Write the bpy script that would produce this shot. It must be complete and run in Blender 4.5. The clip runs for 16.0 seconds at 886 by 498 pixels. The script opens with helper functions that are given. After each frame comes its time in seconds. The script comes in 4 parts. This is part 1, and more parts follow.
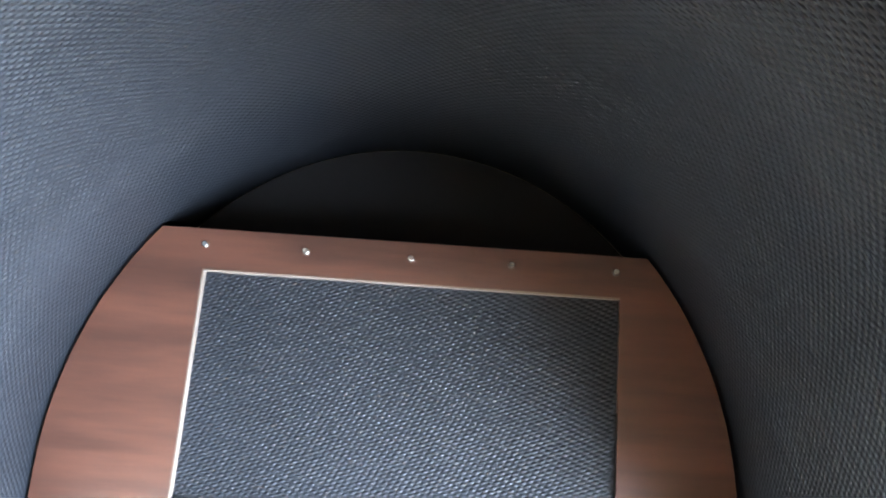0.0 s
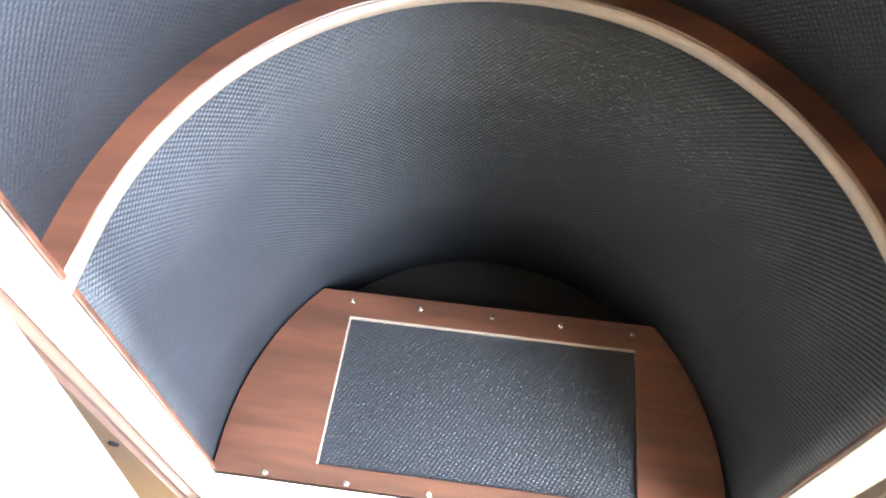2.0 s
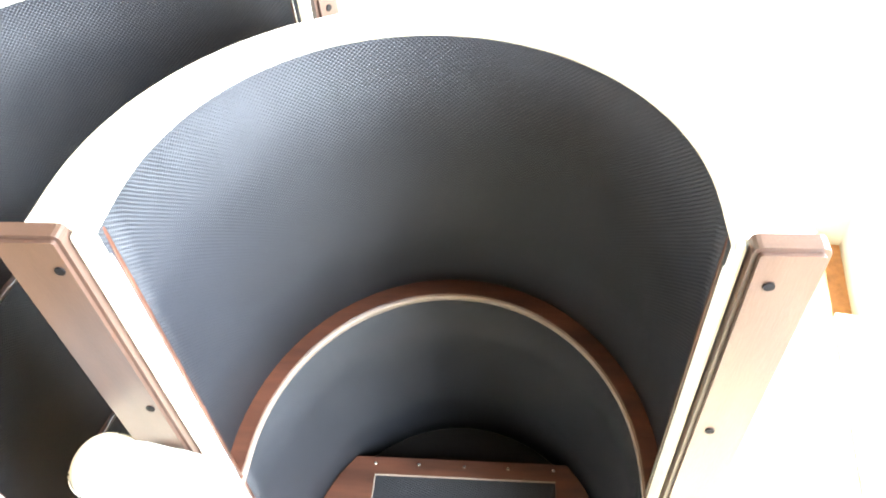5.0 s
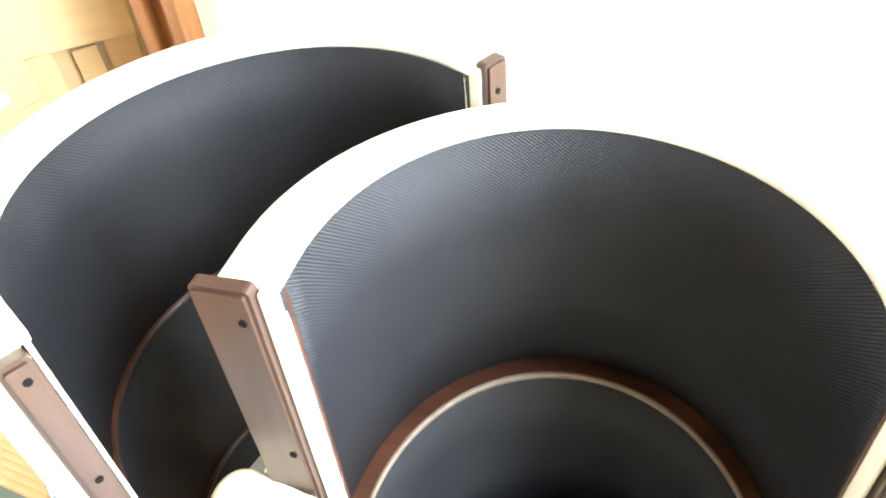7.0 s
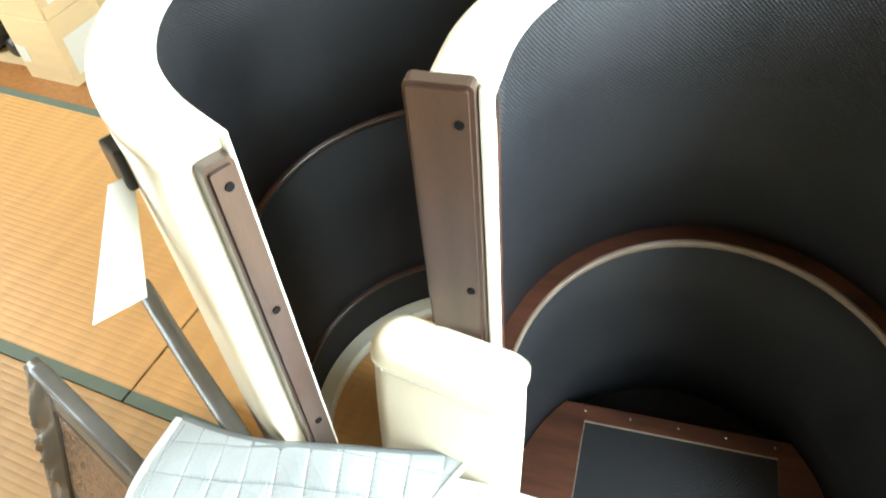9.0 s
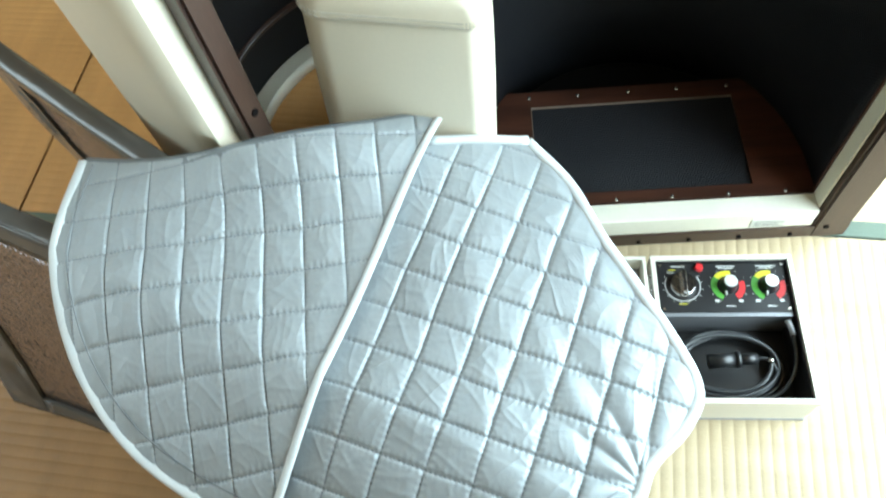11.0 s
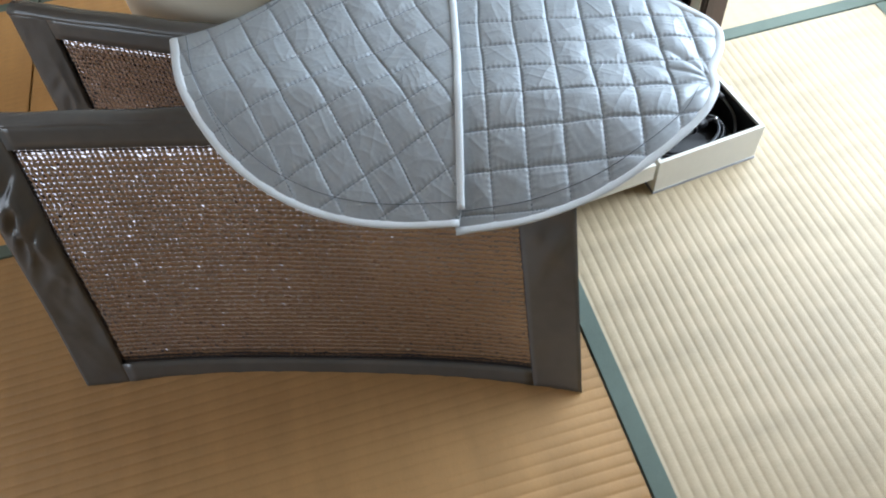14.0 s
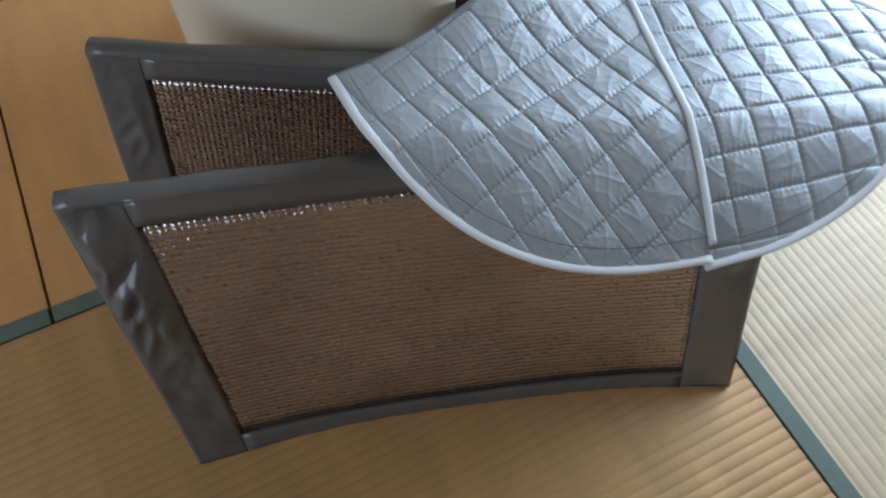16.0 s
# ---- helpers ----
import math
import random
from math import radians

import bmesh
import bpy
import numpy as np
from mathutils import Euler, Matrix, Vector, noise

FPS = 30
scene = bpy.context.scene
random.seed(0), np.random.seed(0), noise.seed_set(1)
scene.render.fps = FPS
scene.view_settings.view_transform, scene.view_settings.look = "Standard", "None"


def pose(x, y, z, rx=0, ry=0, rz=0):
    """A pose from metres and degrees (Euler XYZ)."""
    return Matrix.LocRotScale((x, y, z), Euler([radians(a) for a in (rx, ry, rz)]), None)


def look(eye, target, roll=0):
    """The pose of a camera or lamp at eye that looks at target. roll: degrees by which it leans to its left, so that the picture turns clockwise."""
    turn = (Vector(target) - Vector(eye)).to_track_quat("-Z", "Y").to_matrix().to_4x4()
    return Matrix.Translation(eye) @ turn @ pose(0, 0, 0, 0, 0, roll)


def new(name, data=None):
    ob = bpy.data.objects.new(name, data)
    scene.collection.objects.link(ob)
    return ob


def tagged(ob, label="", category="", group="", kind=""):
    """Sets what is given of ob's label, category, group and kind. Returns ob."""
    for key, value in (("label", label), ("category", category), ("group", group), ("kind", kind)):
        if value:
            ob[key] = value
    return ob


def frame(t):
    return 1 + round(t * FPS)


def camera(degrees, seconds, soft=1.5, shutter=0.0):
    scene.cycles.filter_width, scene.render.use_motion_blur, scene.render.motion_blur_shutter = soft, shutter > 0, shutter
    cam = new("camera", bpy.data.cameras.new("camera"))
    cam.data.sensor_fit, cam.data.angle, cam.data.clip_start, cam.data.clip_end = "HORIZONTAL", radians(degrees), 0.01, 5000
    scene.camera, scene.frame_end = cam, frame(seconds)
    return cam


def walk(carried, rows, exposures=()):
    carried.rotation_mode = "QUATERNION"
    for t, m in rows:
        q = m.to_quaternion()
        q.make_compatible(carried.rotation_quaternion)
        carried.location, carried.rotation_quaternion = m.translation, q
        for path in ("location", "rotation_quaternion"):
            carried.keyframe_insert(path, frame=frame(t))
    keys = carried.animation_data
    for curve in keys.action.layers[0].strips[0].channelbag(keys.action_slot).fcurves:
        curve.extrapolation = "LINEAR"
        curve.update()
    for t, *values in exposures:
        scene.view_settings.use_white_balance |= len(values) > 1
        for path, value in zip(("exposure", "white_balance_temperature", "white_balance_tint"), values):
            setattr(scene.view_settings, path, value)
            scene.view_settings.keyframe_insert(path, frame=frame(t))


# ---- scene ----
cam = camera(62.0, 16.0, soft=1.9, shutter=0.3)
PATH = [
    (0, (0.056, 0.12, 0.606), (-0.005, 0.581, -1.34), -3.4),
    (0.5, (0.009, 0.074, 0.642), (-0.061, 0.686, -1.261), 0.4),
    (1, (-0.024, -0.01, 0.671), (-0.133, 0.874, -1.12), 4.6),
    (1.5, (-0.002, -0.117, 0.683), (-0.238, 1.034, -0.936), 0.7),
    (2, (0.009, -0.155, 0.78), (-0.126, 0.956, -0.877), 0.7),
    (2.5, (0.016, -0.206, 0.849), (-0.105, 0.89, -0.819), -3.5),
    (3, (0.02, -0.239, 0.919), (-0.098, 0.882, -0.733), -5.4),
    (3.5, (0.01, -0.279, 1.039), (-0.085, 0.89, -0.581), -3.1),
    (5.8, (0.126, -0.361, 1.299), (-0.166, 1.055, -0.083), -5.9),
    (6, (0.12, -0.358, 1.306), (-0.206, 1.064, -0.063), -5.7),
    (6.5, (0.097, -0.357, 1.31), (-0.3, 1.088, -0.015), -5.0),
    (7, (0.05, -0.352, 1.3), (-0.431, 1.048, -0.046), -5.8),
    (7.5, (-0.027, -0.346, 1.286), (-0.523, 1.051, -0.056), -4.9),
    (8, (-0.089, -0.357, 1.267), (-0.471, 1.061, -0.09), -4.5),
    (8.5, (-0.115, -0.39, 1.23), (-0.585, 0.941, -0.187), -5.0),
    (8.7, (-0.114, -0.418, 1.22), (-0.602, 0.891, -0.211), -5.7),
    (10.8, (-0.216, -0.505, 1.019), (-0.339, 0.502, -0.704), -9.8),
    (11, (-0.2, -0.525, 1.004), (-0.35, 0.416, -0.754), -11.0),
    (11.5, (-0.18, -0.57, 0.98), (-0.385, 0.313, -0.803), -13.8),
    (11.7, (-0.176, -0.586, 0.981), (-0.392, 0.288, -0.805), -14.5),
    (12, (-0.167, -0.621, 0.98), (-0.386, 0.302, -0.781), -13.7),
    (12.5, (-0.213, -0.696, 0.95), (-0.311, 0.225, -0.822), -11.7),
    (13, (-0.355, -0.756, 0.932), (-0.194, 0.245, -0.791), -11.0),
    (13.5, (-0.446, -0.802, 0.943), (-0.193, 0.263, -0.731), -8.2),
    (14, (-0.546, -0.866, 0.961), (-0.219, 0.246, -0.67), -8.2),
    (14.5, (-0.668, -0.839, 0.945), (-0.169, 0.227, -0.672), -7.4),
    (15, (-0.773, -0.791, 0.95), (-0.131, 0.196, -0.667), -2.8),
    (15.5, (-0.825, -0.716, 0.972), (-0.184, 0.202, -0.685), 0.6),
    (16, (-0.806, -0.582, 0.975), (-0.222, 0.245, -0.75), 0.7),
]
EXPOSURES = [(0, 3.6, 5800, 8), (1.5, 4.0, 6300, 9), (3.7, 4.05, 6400, 10), (5.8, 3.0, 6900, 8), (7.5, 2.5, 7000, 8), (8.7, 2.1, 7000, 2), (10.8, 0.9, 6400, -4), (12.0, 0.55, 6400, 0), (13.0, 0.3, 6400, 9), (14.5, 0.2, 6100, 11), (16, 0.08, 5900, 11)]
walk(cam, [(t, look(eye, target, roll)) for t, eye, target, roll in PATH], EXPOSURES)

# ---- light ----
TURN = -8.3                       # the mats' turn against the dome's front
CT, ST = math.cos(radians(TURN)), math.sin(radians(TURN))


def uv(u, v, z=0.0):
    """A place in the room, given along the mats."""
    return Vector((u * CT - v * ST, u * ST + v * CT, z))


world = bpy.data.worlds.new("sky")
scene.world = world
world.use_nodes = True
sky = world.node_tree.nodes.new("ShaderNodeTexSky")
sky.sky_type, sky.sun_disc = "NISHITA", False
sky.sun_elevation, sky.sun_rotation = radians(48), radians(150)
world.node_tree.links.new(sky.outputs[0], world.node_tree.nodes["Background"].inputs[0])
world.node_tree.nodes["Background"].inputs[1].default_value = 0.12
WINDOW_POWER = 158.0
lamp = bpy.data.lights.new("window_light", "AREA")
lamp.shape, lamp.size, lamp.size_y, lamp.energy, lamp.color = "RECTANGLE", 2.6, 2.0, WINDOW_POWER, (0.76, 0.88, 1.0)
lamp_ob = new("window_light", lamp)
lamp_ob.matrix_world = look(uv(1.52, 0.08, 1.25), uv(-1.0, 0.0, 0.45))


# ---- materials ----
def mat(name, color, rough=0.6, metal=0.0, vary=0.15, scale=6.0, fine=180.0, bump=0.15, depth=0.001, stretch=(1, 1, 1), sheen=0.0, coat=0.0, dark=None):
    m = bpy.data.materials.new(name)
    m.use_nodes = True
    nt = m.node_tree
    b = nt.nodes["Principled BSDF"]
    b.inputs["Roughness"].default_value, b.inputs["Metallic"].default_value = rough, metal
    b.inputs["Sheen Weight"].default_value, b.inputs["Coat Weight"].default_value = sheen, coat
    tc = nt.nodes.new("ShaderNodeTexCoord")
    mp = nt.nodes.new("ShaderNodeMapping")
    mp.inputs["Scale"].default_value = stretch
    nt.links.new(tc.outputs["Object"], mp.inputs[0])
    n1, n2 = nt.nodes.new("ShaderNodeTexNoise"), nt.nodes.new("ShaderNodeTexNoise")
    for n, sc, det in ((n1, scale, 5), (n2, fine, 3)):
        n.inputs["Scale"].default_value, n.inputs["Detail"].default_value = sc, det
        nt.links.new(mp.outputs[0], n.inputs["Vector"])
    add = nt.nodes.new("ShaderNodeMath")
    add.operation = "MULTIPLY_ADD"
    add.inputs[1].default_value = 0.4
    nt.links.new(n2.outputs[0], add.inputs[0])
    nt.links.new(n1.outputs[0], add.inputs[2])
    ramp = nt.nodes.new("ShaderNodeMapRange")
    ramp.inputs[1].default_value, ramp.inputs[2].default_value = 0.4, 1.0
    nt.links.new(add.outputs[0], ramp.inputs[0])
    mix = nt.nodes.new("ShaderNodeMix")
    mix.data_type = "RGBA"
    lo = dark or tuple(c * (1 - vary) for c in color)
    hi = tuple(min(1, c * (1 + vary)) for c in color)
    mix.inputs[6].default_value, mix.inputs[7].default_value = (*lo, 1), (*hi, 1)
    nt.links.new(ramp.outputs[0], mix.inputs[0])
    nt.links.new(mix.outputs[2], b.inputs["Base Color"])
    bp = nt.nodes.new("ShaderNodeBump")
    bp.inputs["Strength"].default_value, bp.inputs["Distance"].default_value = bump, depth
    nt.links.new(n2.outputs[0], bp.inputs["Height"])
    nt.links.new(bp.outputs[0], b.inputs["Normal"])
    return m


def math_node(nt, op, a, b=0.0):
    n = nt.nodes.new("ShaderNodeMath")
    n.operation = op
    for i, x in enumerate((a, b)):
        if isinstance(x, (int, float)):
            n.inputs[i].default_value = x
        else:
            nt.links.new(x, n.inputs[i])
    return n.outputs[0]


def woven(name, color, row, dash, depth, rough=0.45, spec=0.5, metal=0.0, dotted=False):
    """A coarse weave on the UV map, which is in metres."""
    m = mat(name, color, rough, metal, vary=0.22, scale=9, fine=400, bump=0.0)
    nt = m.node_tree
    b = nt.nodes["Principled BSDF"]
    b.inputs["Specular IOR Level"].default_value = spec
    sep = nt.nodes.new("ShaderNodeSeparateXYZ")
    uvm = nt.nodes.new("ShaderNodeUVMap")
    nt.links.new(uvm.outputs[0], sep.inputs[0])
    rowv = math_node(nt, "MULTIPLY", sep.outputs[1], 1 / row)
    odd = math_node(nt, "MULTIPLY", math_node(nt, "FLOOR", rowv), math.pi)
    across = math_node(nt, "ABSOLUTE", math_node(nt, "SINE", math_node(nt, "MULTIPLY", rowv, math.pi)))
    along = math_node(nt, "SINE", math_node(nt, "ADD", math_node(nt, "MULTIPLY", sep.outputs[0], 2 * math.pi / dash), odd))
    h = math_node(nt, "MULTIPLY", across, math_node(nt, "ADD", math_node(nt, "MULTIPLY", along, 0.5), 0.5))
    if dotted:
        h = math_node(nt, "POWER", h, 3.0)
    sway = nt.nodes.new("ShaderNodeTexNoise")
    sway.inputs["Scale"].default_value, sway.inputs["Detail"].default_value = 1.0, 2
    flow = nt.nodes.new("ShaderNodeMapping")
    flow.inputs["Scale"].default_value = (11.0, 0.8, 1.0)
    nt.links.new(uvm.outputs[0], flow.inputs[0])
    nt.links.new(flow.outputs[0], sway.inputs["Vector"])
    h = math_node(nt, "ADD", math_node(nt, "MULTIPLY", h, depth), math_node(nt, "MULTIPLY", sway.outputs[0], 0.0042))
    bp = nt.nodes.new("ShaderNodeBump")
    bp.inputs["Strength"].default_value, bp.inputs["Distance"].default_value = 1.0, 1.0
    nt.links.new(h, bp.inputs["Height"])
    nt.links.new(bp.outputs[0], b.inputs["Normal"])
    return m


def bubble_foil():
    """Metal foil over rows of small bubbles, each a little askew; the UV map is in metres."""
    m = mat("bubble_foil", (0.45, 0.412, 0.425), 0.20, 0.97, vary=0.2, scale=7, fine=300, bump=0.0)
    nt = m.node_tree
    b = nt.nodes["Principled BSDF"]
    uvm = nt.nodes.new("ShaderNodeUVMap")
    cells = nt.nodes.new("ShaderNodeTexVoronoi")
    cells.inputs["Scale"].default_value, cells.inputs["Randomness"].default_value = 135.0, 0.16
    nt.links.new(uvm.outputs[0], cells.inputs["Vector"])
    off = nt.nodes.new("ShaderNodeVectorMath")
    off.operation = "SUBTRACT"
    off.inputs[1].default_value = (0.5, 0.5, 0.5)
    nt.links.new(cells.outputs["Color"], off.inputs[0])
    tilt = nt.nodes.new("ShaderNodeVectorMath")
    tilt.operation = "SCALE"
    inside = math_node(nt, "LESS_THAN", cells.outputs["Distance"], 0.36)
    nt.links.new(off.outputs[0], tilt.inputs[0])
    nt.links.new(math_node(nt, "MULTIPLY", inside, 0.52), tilt.inputs["Scale"])
    bp = nt.nodes.new("ShaderNodeBump")
    bp.inputs["Strength"].default_value, bp.inputs["Distance"].default_value = 1.0, 0.0027
    bp.invert = True
    nt.links.new(math_node(nt, "POWER", cells.outputs["Distance"], 2.0), bp.inputs["Height"])
    total = nt.nodes.new("ShaderNodeVectorMath")
    nt.links.new(bp.outputs[0], total.inputs[0])
    nt.links.new(tilt.outputs[0], total.inputs[1])
    unit = nt.nodes.new("ShaderNodeVectorMath")
    unit.operation = "NORMALIZE"
    nt.links.new(total.outputs[0], unit.inputs[0])
    nt.links.new(unit.outputs[0], b.inputs["Normal"])
    nt.links.new(math_node(nt, "SUBTRACT", 0.26, math_node(nt, "MULTIPLY", inside, 0.17)), b.inputs["Roughness"])
    return m


def quilt_cloth():
    """Satin cloth sewn in cells, one cell to a unit of the UV map, with dashed stitches along the lines, the shade of
    their holes put into the colour.
    """
    m = mat("silver_quilted_cloth", (0.345, 0.380, 0.400), 0.50, 0.22, vary=0.08, scale=12, fine=240, bump=0.22, depth=0.0009)
    nt = m.node_tree
    b = nt.nodes["Principled BSDF"]
    sep = nt.nodes.new("ShaderNodeSeparateXYZ")
    uvm = nt.nodes.new("ShaderNodeUVMap")
    nt.links.new(uvm.outputs[0], sep.inputs[0])
    masks = []
    for across, along in ((0, 1), (1, 0)):
        off = math_node(nt, "ABSOLUTE", math_node(nt, "SUBTRACT", math_node(nt, "FRACT", math_node(nt, "ADD", sep.outputs[across], 0.5)), 0.5))
        near_line = math_node(nt, "LESS_THAN", off, 0.017)
        dash = math_node(nt, "GREATER_THAN", math_node(nt, "SINE", math_node(nt, "MULTIPLY", sep.outputs[along], 2 * math.pi * 10)), -0.1)
        masks.append(math_node(nt, "MULTIPLY", near_line, dash))
    mask = math_node(nt, "MULTIPLY", math_node(nt, "MAXIMUM", *masks), 0.75)
    mix = nt.nodes.new("ShaderNodeMix")
    mix.data_type = "RGBA"
    nt.links.new(mask, mix.inputs[0])
    nt.links.new(b.inputs["Base Color"].links[0].from_socket, mix.inputs[6])
    # dash colour: darkened to stand for shade in the stitch holes
    mix.inputs[7].default_value = (0.13, 0.145, 0.16, 1)
    nt.links.new(mix.outputs[2], b.inputs["Base Color"])
    return m


BLACK_WEAVE = woven("black_woven_cloth", (0.0120, 0.0126, 0.0155), 0.0026, 0.0058, 0.0007, 0.46, 0.22)
WHITE_VINYL = mat("cream_vinyl", (0.76, 0.70, 0.56), 0.42, vary=0.04, scale=5, fine=260, bump=0.2, depth=0.0006)
CREAM = mat("cream_painted_trim", (0.74, 0.71, 0.60), 0.5, vary=0.07, scale=14, fine=200, bump=0.1)
BROWN_WOOD = mat("brown_stained_wood", (0.051, 0.0185, 0.0105), 0.38, vary=0.8, scale=20, fine=110, bump=0.2, stretch=(0.14, 1, 1), coat=0.12)
BROWN_PAINT = mat("brown_painted_board", (0.046, 0.025, 0.018), 0.29, vary=0.35, scale=14, fine=220, bump=0.15, stretch=(3, 3, 0.35))
PALE_EDGE = mat("pale_wood_edge", (0.17, 0.128, 0.10), 0.6, vary=0.2, scale=40, fine=300)
STEEL = mat("screw_steel", (0.62, 0.60, 0.56), 0.25, 1.0, vary=0.1)
# near-black: the darkness inside holes and behind the end board is in the colour
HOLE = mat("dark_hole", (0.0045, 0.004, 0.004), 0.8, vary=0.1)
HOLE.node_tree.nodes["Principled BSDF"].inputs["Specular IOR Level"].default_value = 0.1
TATAMI = mat("rush_mat", (0.47, 0.372, 0.232), 0.55, vary=0.15, scale=5, fine=120, bump=0.4, depth=0.0008, stretch=(6, 1, 1))
# same rush as TATAMI: the left side's warm light is put into both browner colours
WARM_LIT_TATAMI = mat("warm_lit_rush_mat", (0.57, 0.315, 0.115), 0.5, vary=0.14, scale=4, fine=120, bump=0.4, depth=0.0008, stretch=(6, 1, 1))
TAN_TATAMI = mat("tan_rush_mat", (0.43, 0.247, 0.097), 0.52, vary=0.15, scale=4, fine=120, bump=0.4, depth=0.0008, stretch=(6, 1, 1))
HERI = mat("green_cloth_border", (0.115, 0.150, 0.120), 0.8, vary=0.15, scale=20, fine=500, bump=0.3)
QUILT = quilt_cloth()
HEM_THREAD = mat("pale_thread", (0.52, 0.49, 0.41), 0.7)
CREASE_SHADE = mat("crease_shade_grey", (0.12, 0.13, 0.14), 0.7)
BINDING = mat("white_binding_tape", (0.62, 0.655, 0.665), 0.75, vary=0.06, scale=30, fine=600, bump=0.3)
GREY_VINYL = mat("grey_vinyl", (0.120, 0.120, 0.118), 0.20, vary=0.15, scale=8, fine=60, bump=0.2, depth=0.002)
FOIL = bubble_foil()
BOX_CREAM = mat("cream_steel_case", (0.70, 0.67, 0.58), 0.45, vary=0.05, scale=8, fine=120)
PLASTIC = mat("black_plastic", (0.013, 0.013, 0.014), 0.35, vary=0.2)
CABLE = mat("black_cable_rubber", (0.042, 0.044, 0.047), 0.26, vary=0.2)
CHROME = mat("chrome", (0.72, 0.72, 0.72), 0.14, 1.0, vary=0.05)
PLASTER = mat("wall_plaster", (0.58, 0.54, 0.44), 0.9, vary=0.06, scale=3, fine=250, bump=0.3)
# for the unseen south and west walls, darkened to cut light bounced into the dome
BOUNCE_CUT_WALL = mat("dark_bounce_cut_wall", (0.30, 0.235, 0.155), 0.9, vary=0.08, scale=3, fine=250, bump=0.3)
DARK_TIMBER = mat("dark_orange_timber", (0.205, 0.082, 0.028), 0.45, vary=0.35, scale=9, fine=60, stretch=(6, 6, 0.5), coat=0.1)
# unseen ceiling, given a dark wood tone to lower the ambient light
CEILING = mat("ceiling_board", (0.42, 0.30, 0.18), 0.7, vary=0.15, scale=3, fine=60, stretch=(1, 8, 1))
TIMBER = mat("orange_timber", (0.34, 0.150, 0.050), 0.45, vary=0.3, scale=9, fine=60, stretch=(6, 6, 0.5), coat=0.1)
CARD = mat("corrugated_card", (0.62, 0.47, 0.27), 0.8, vary=0.08, scale=6, fine=120, stretch=(1, 1, 5))


# ---- mesh tools ----
def link(name, bm, material, parent=None, label="", smooth=False):
    me = bpy.data.meshes.new(name)
    bm.normal_update()
    bm.to_mesh(me)
    bm.free()
    me.materials.append(material)
    if smooth:
        me.shade_smooth()
    ob = new(name, me)
    if parent is not None:
        ob.parent = parent
    if label:
        ob["label"] = label
    return ob


def part(name, bm, material, parent, label="", smooth=False):
    return link(name, bm, material, parent, label, smooth)


def group_of(name, m, label, category, group="", kind=""):
    ob = new(name)
    ob.empty_display_size = 0.05
    ob.matrix_world = m
    return tagged(ob, label, category, group, kind)


def block(x0, x1, y0, y1, z0, z1, bevel=0.0, seg=2, bm=None):
    one = bmesh.new()
    bmesh.ops.create_cube(one, size=1)
    for v in one.verts:
        v.co = Vector(((x0 + x1) / 2 + v.co.x * (x1 - x0), (y0 + y1) / 2 + v.co.y * (y1 - y0), (z0 + z1) / 2 + v.co.z * (z1 - z0)))
    if bevel:
        bmesh.ops.bevel(one, geom=one.edges[:], offset=bevel, segments=seg, profile=0.6, affect="EDGES")
    if bm is None:
        return one
    me = bpy.data.meshes.new("tmp")
    one.to_mesh(me)
    bm.from_mesh(me)
    bpy.data.meshes.remove(me)
    one.free()
    return bm


def disc(r, h, seg=16, axis="Z", at=(0, 0, 0), r2=None, bevel=0.0):
    bm = bmesh.new()
    bmesh.ops.create_cone(bm, cap_ends=True, segments=seg, radius1=r, radius2=r if r2 is None else r2, depth=h)
    if bevel:
        bmesh.ops.bevel(bm, geom=[e for e in bm.edges if all(v.co.z > 0 for v in e.verts)], offset=bevel, segments=2, affect="EDGES")
    if axis == "Y":
        bmesh.ops.rotate(bm, verts=bm.verts[:], matrix=Matrix.Rotation(radians(90), 3, "X"))
    bmesh.ops.translate(bm, verts=bm.verts[:], vec=at)
    return bm


def smooth_line(points, n):
    """A line through the points (Catmull-Rom), n points long, evenly in the parameter."""
    p = [Vector(q) for q in points]
    p = [p[0] * 2 - p[1]] + p + [p[-1] * 2 - p[-2]]
    out = []
    for i in range(n):
        s = i / (n - 1) * (len(p) - 3)
        k = min(int(s), len(p) - 4)
        t = s - k
        a, b, c, d = p[k:k + 4]
        out.append(0.5 * (2 * b + (c - a) * t + (2 * a - 5 * b + 4 * c - d) * t * t + (3 * b - a - 3 * c + d) * t ** 3))
    return out


def tube(points, r, seg=8, flat=1.0, up=(0, 0, 1), bm=None):
    """A round or flattened cord along the points."""
    bm = bm or bmesh.new()
    rings = []
    n = len(points)
    for i, p in enumerate(points):
        d = (points[min(i + 1, n - 1)] - points[max(i - 1, 0)]).normalized()
        side = d.cross(Vector(up))
        side = side.normalized() if side.length > 1e-4 else Vector((1, 0, 0))
        top = side.cross(d).normalized()
        rings.append([bm.verts.new(p + side * (r * math.cos(2 * math.pi * k / seg)) + top * (r * flat * math.sin(2 * math.pi * k / seg))) for k in range(seg)])
    for a, b in zip(rings, rings[1:]):
        for k in range(seg):
            bm.faces.new((a[k], a[(k + 1) % seg], b[(k + 1) % seg], b[k]))
    bm.faces.new(rings[0][::-1])
    bm.faces.new(rings[-1])
    bmesh.ops.recalc_face_normals(bm, faces=bm.faces[:])
    return bm


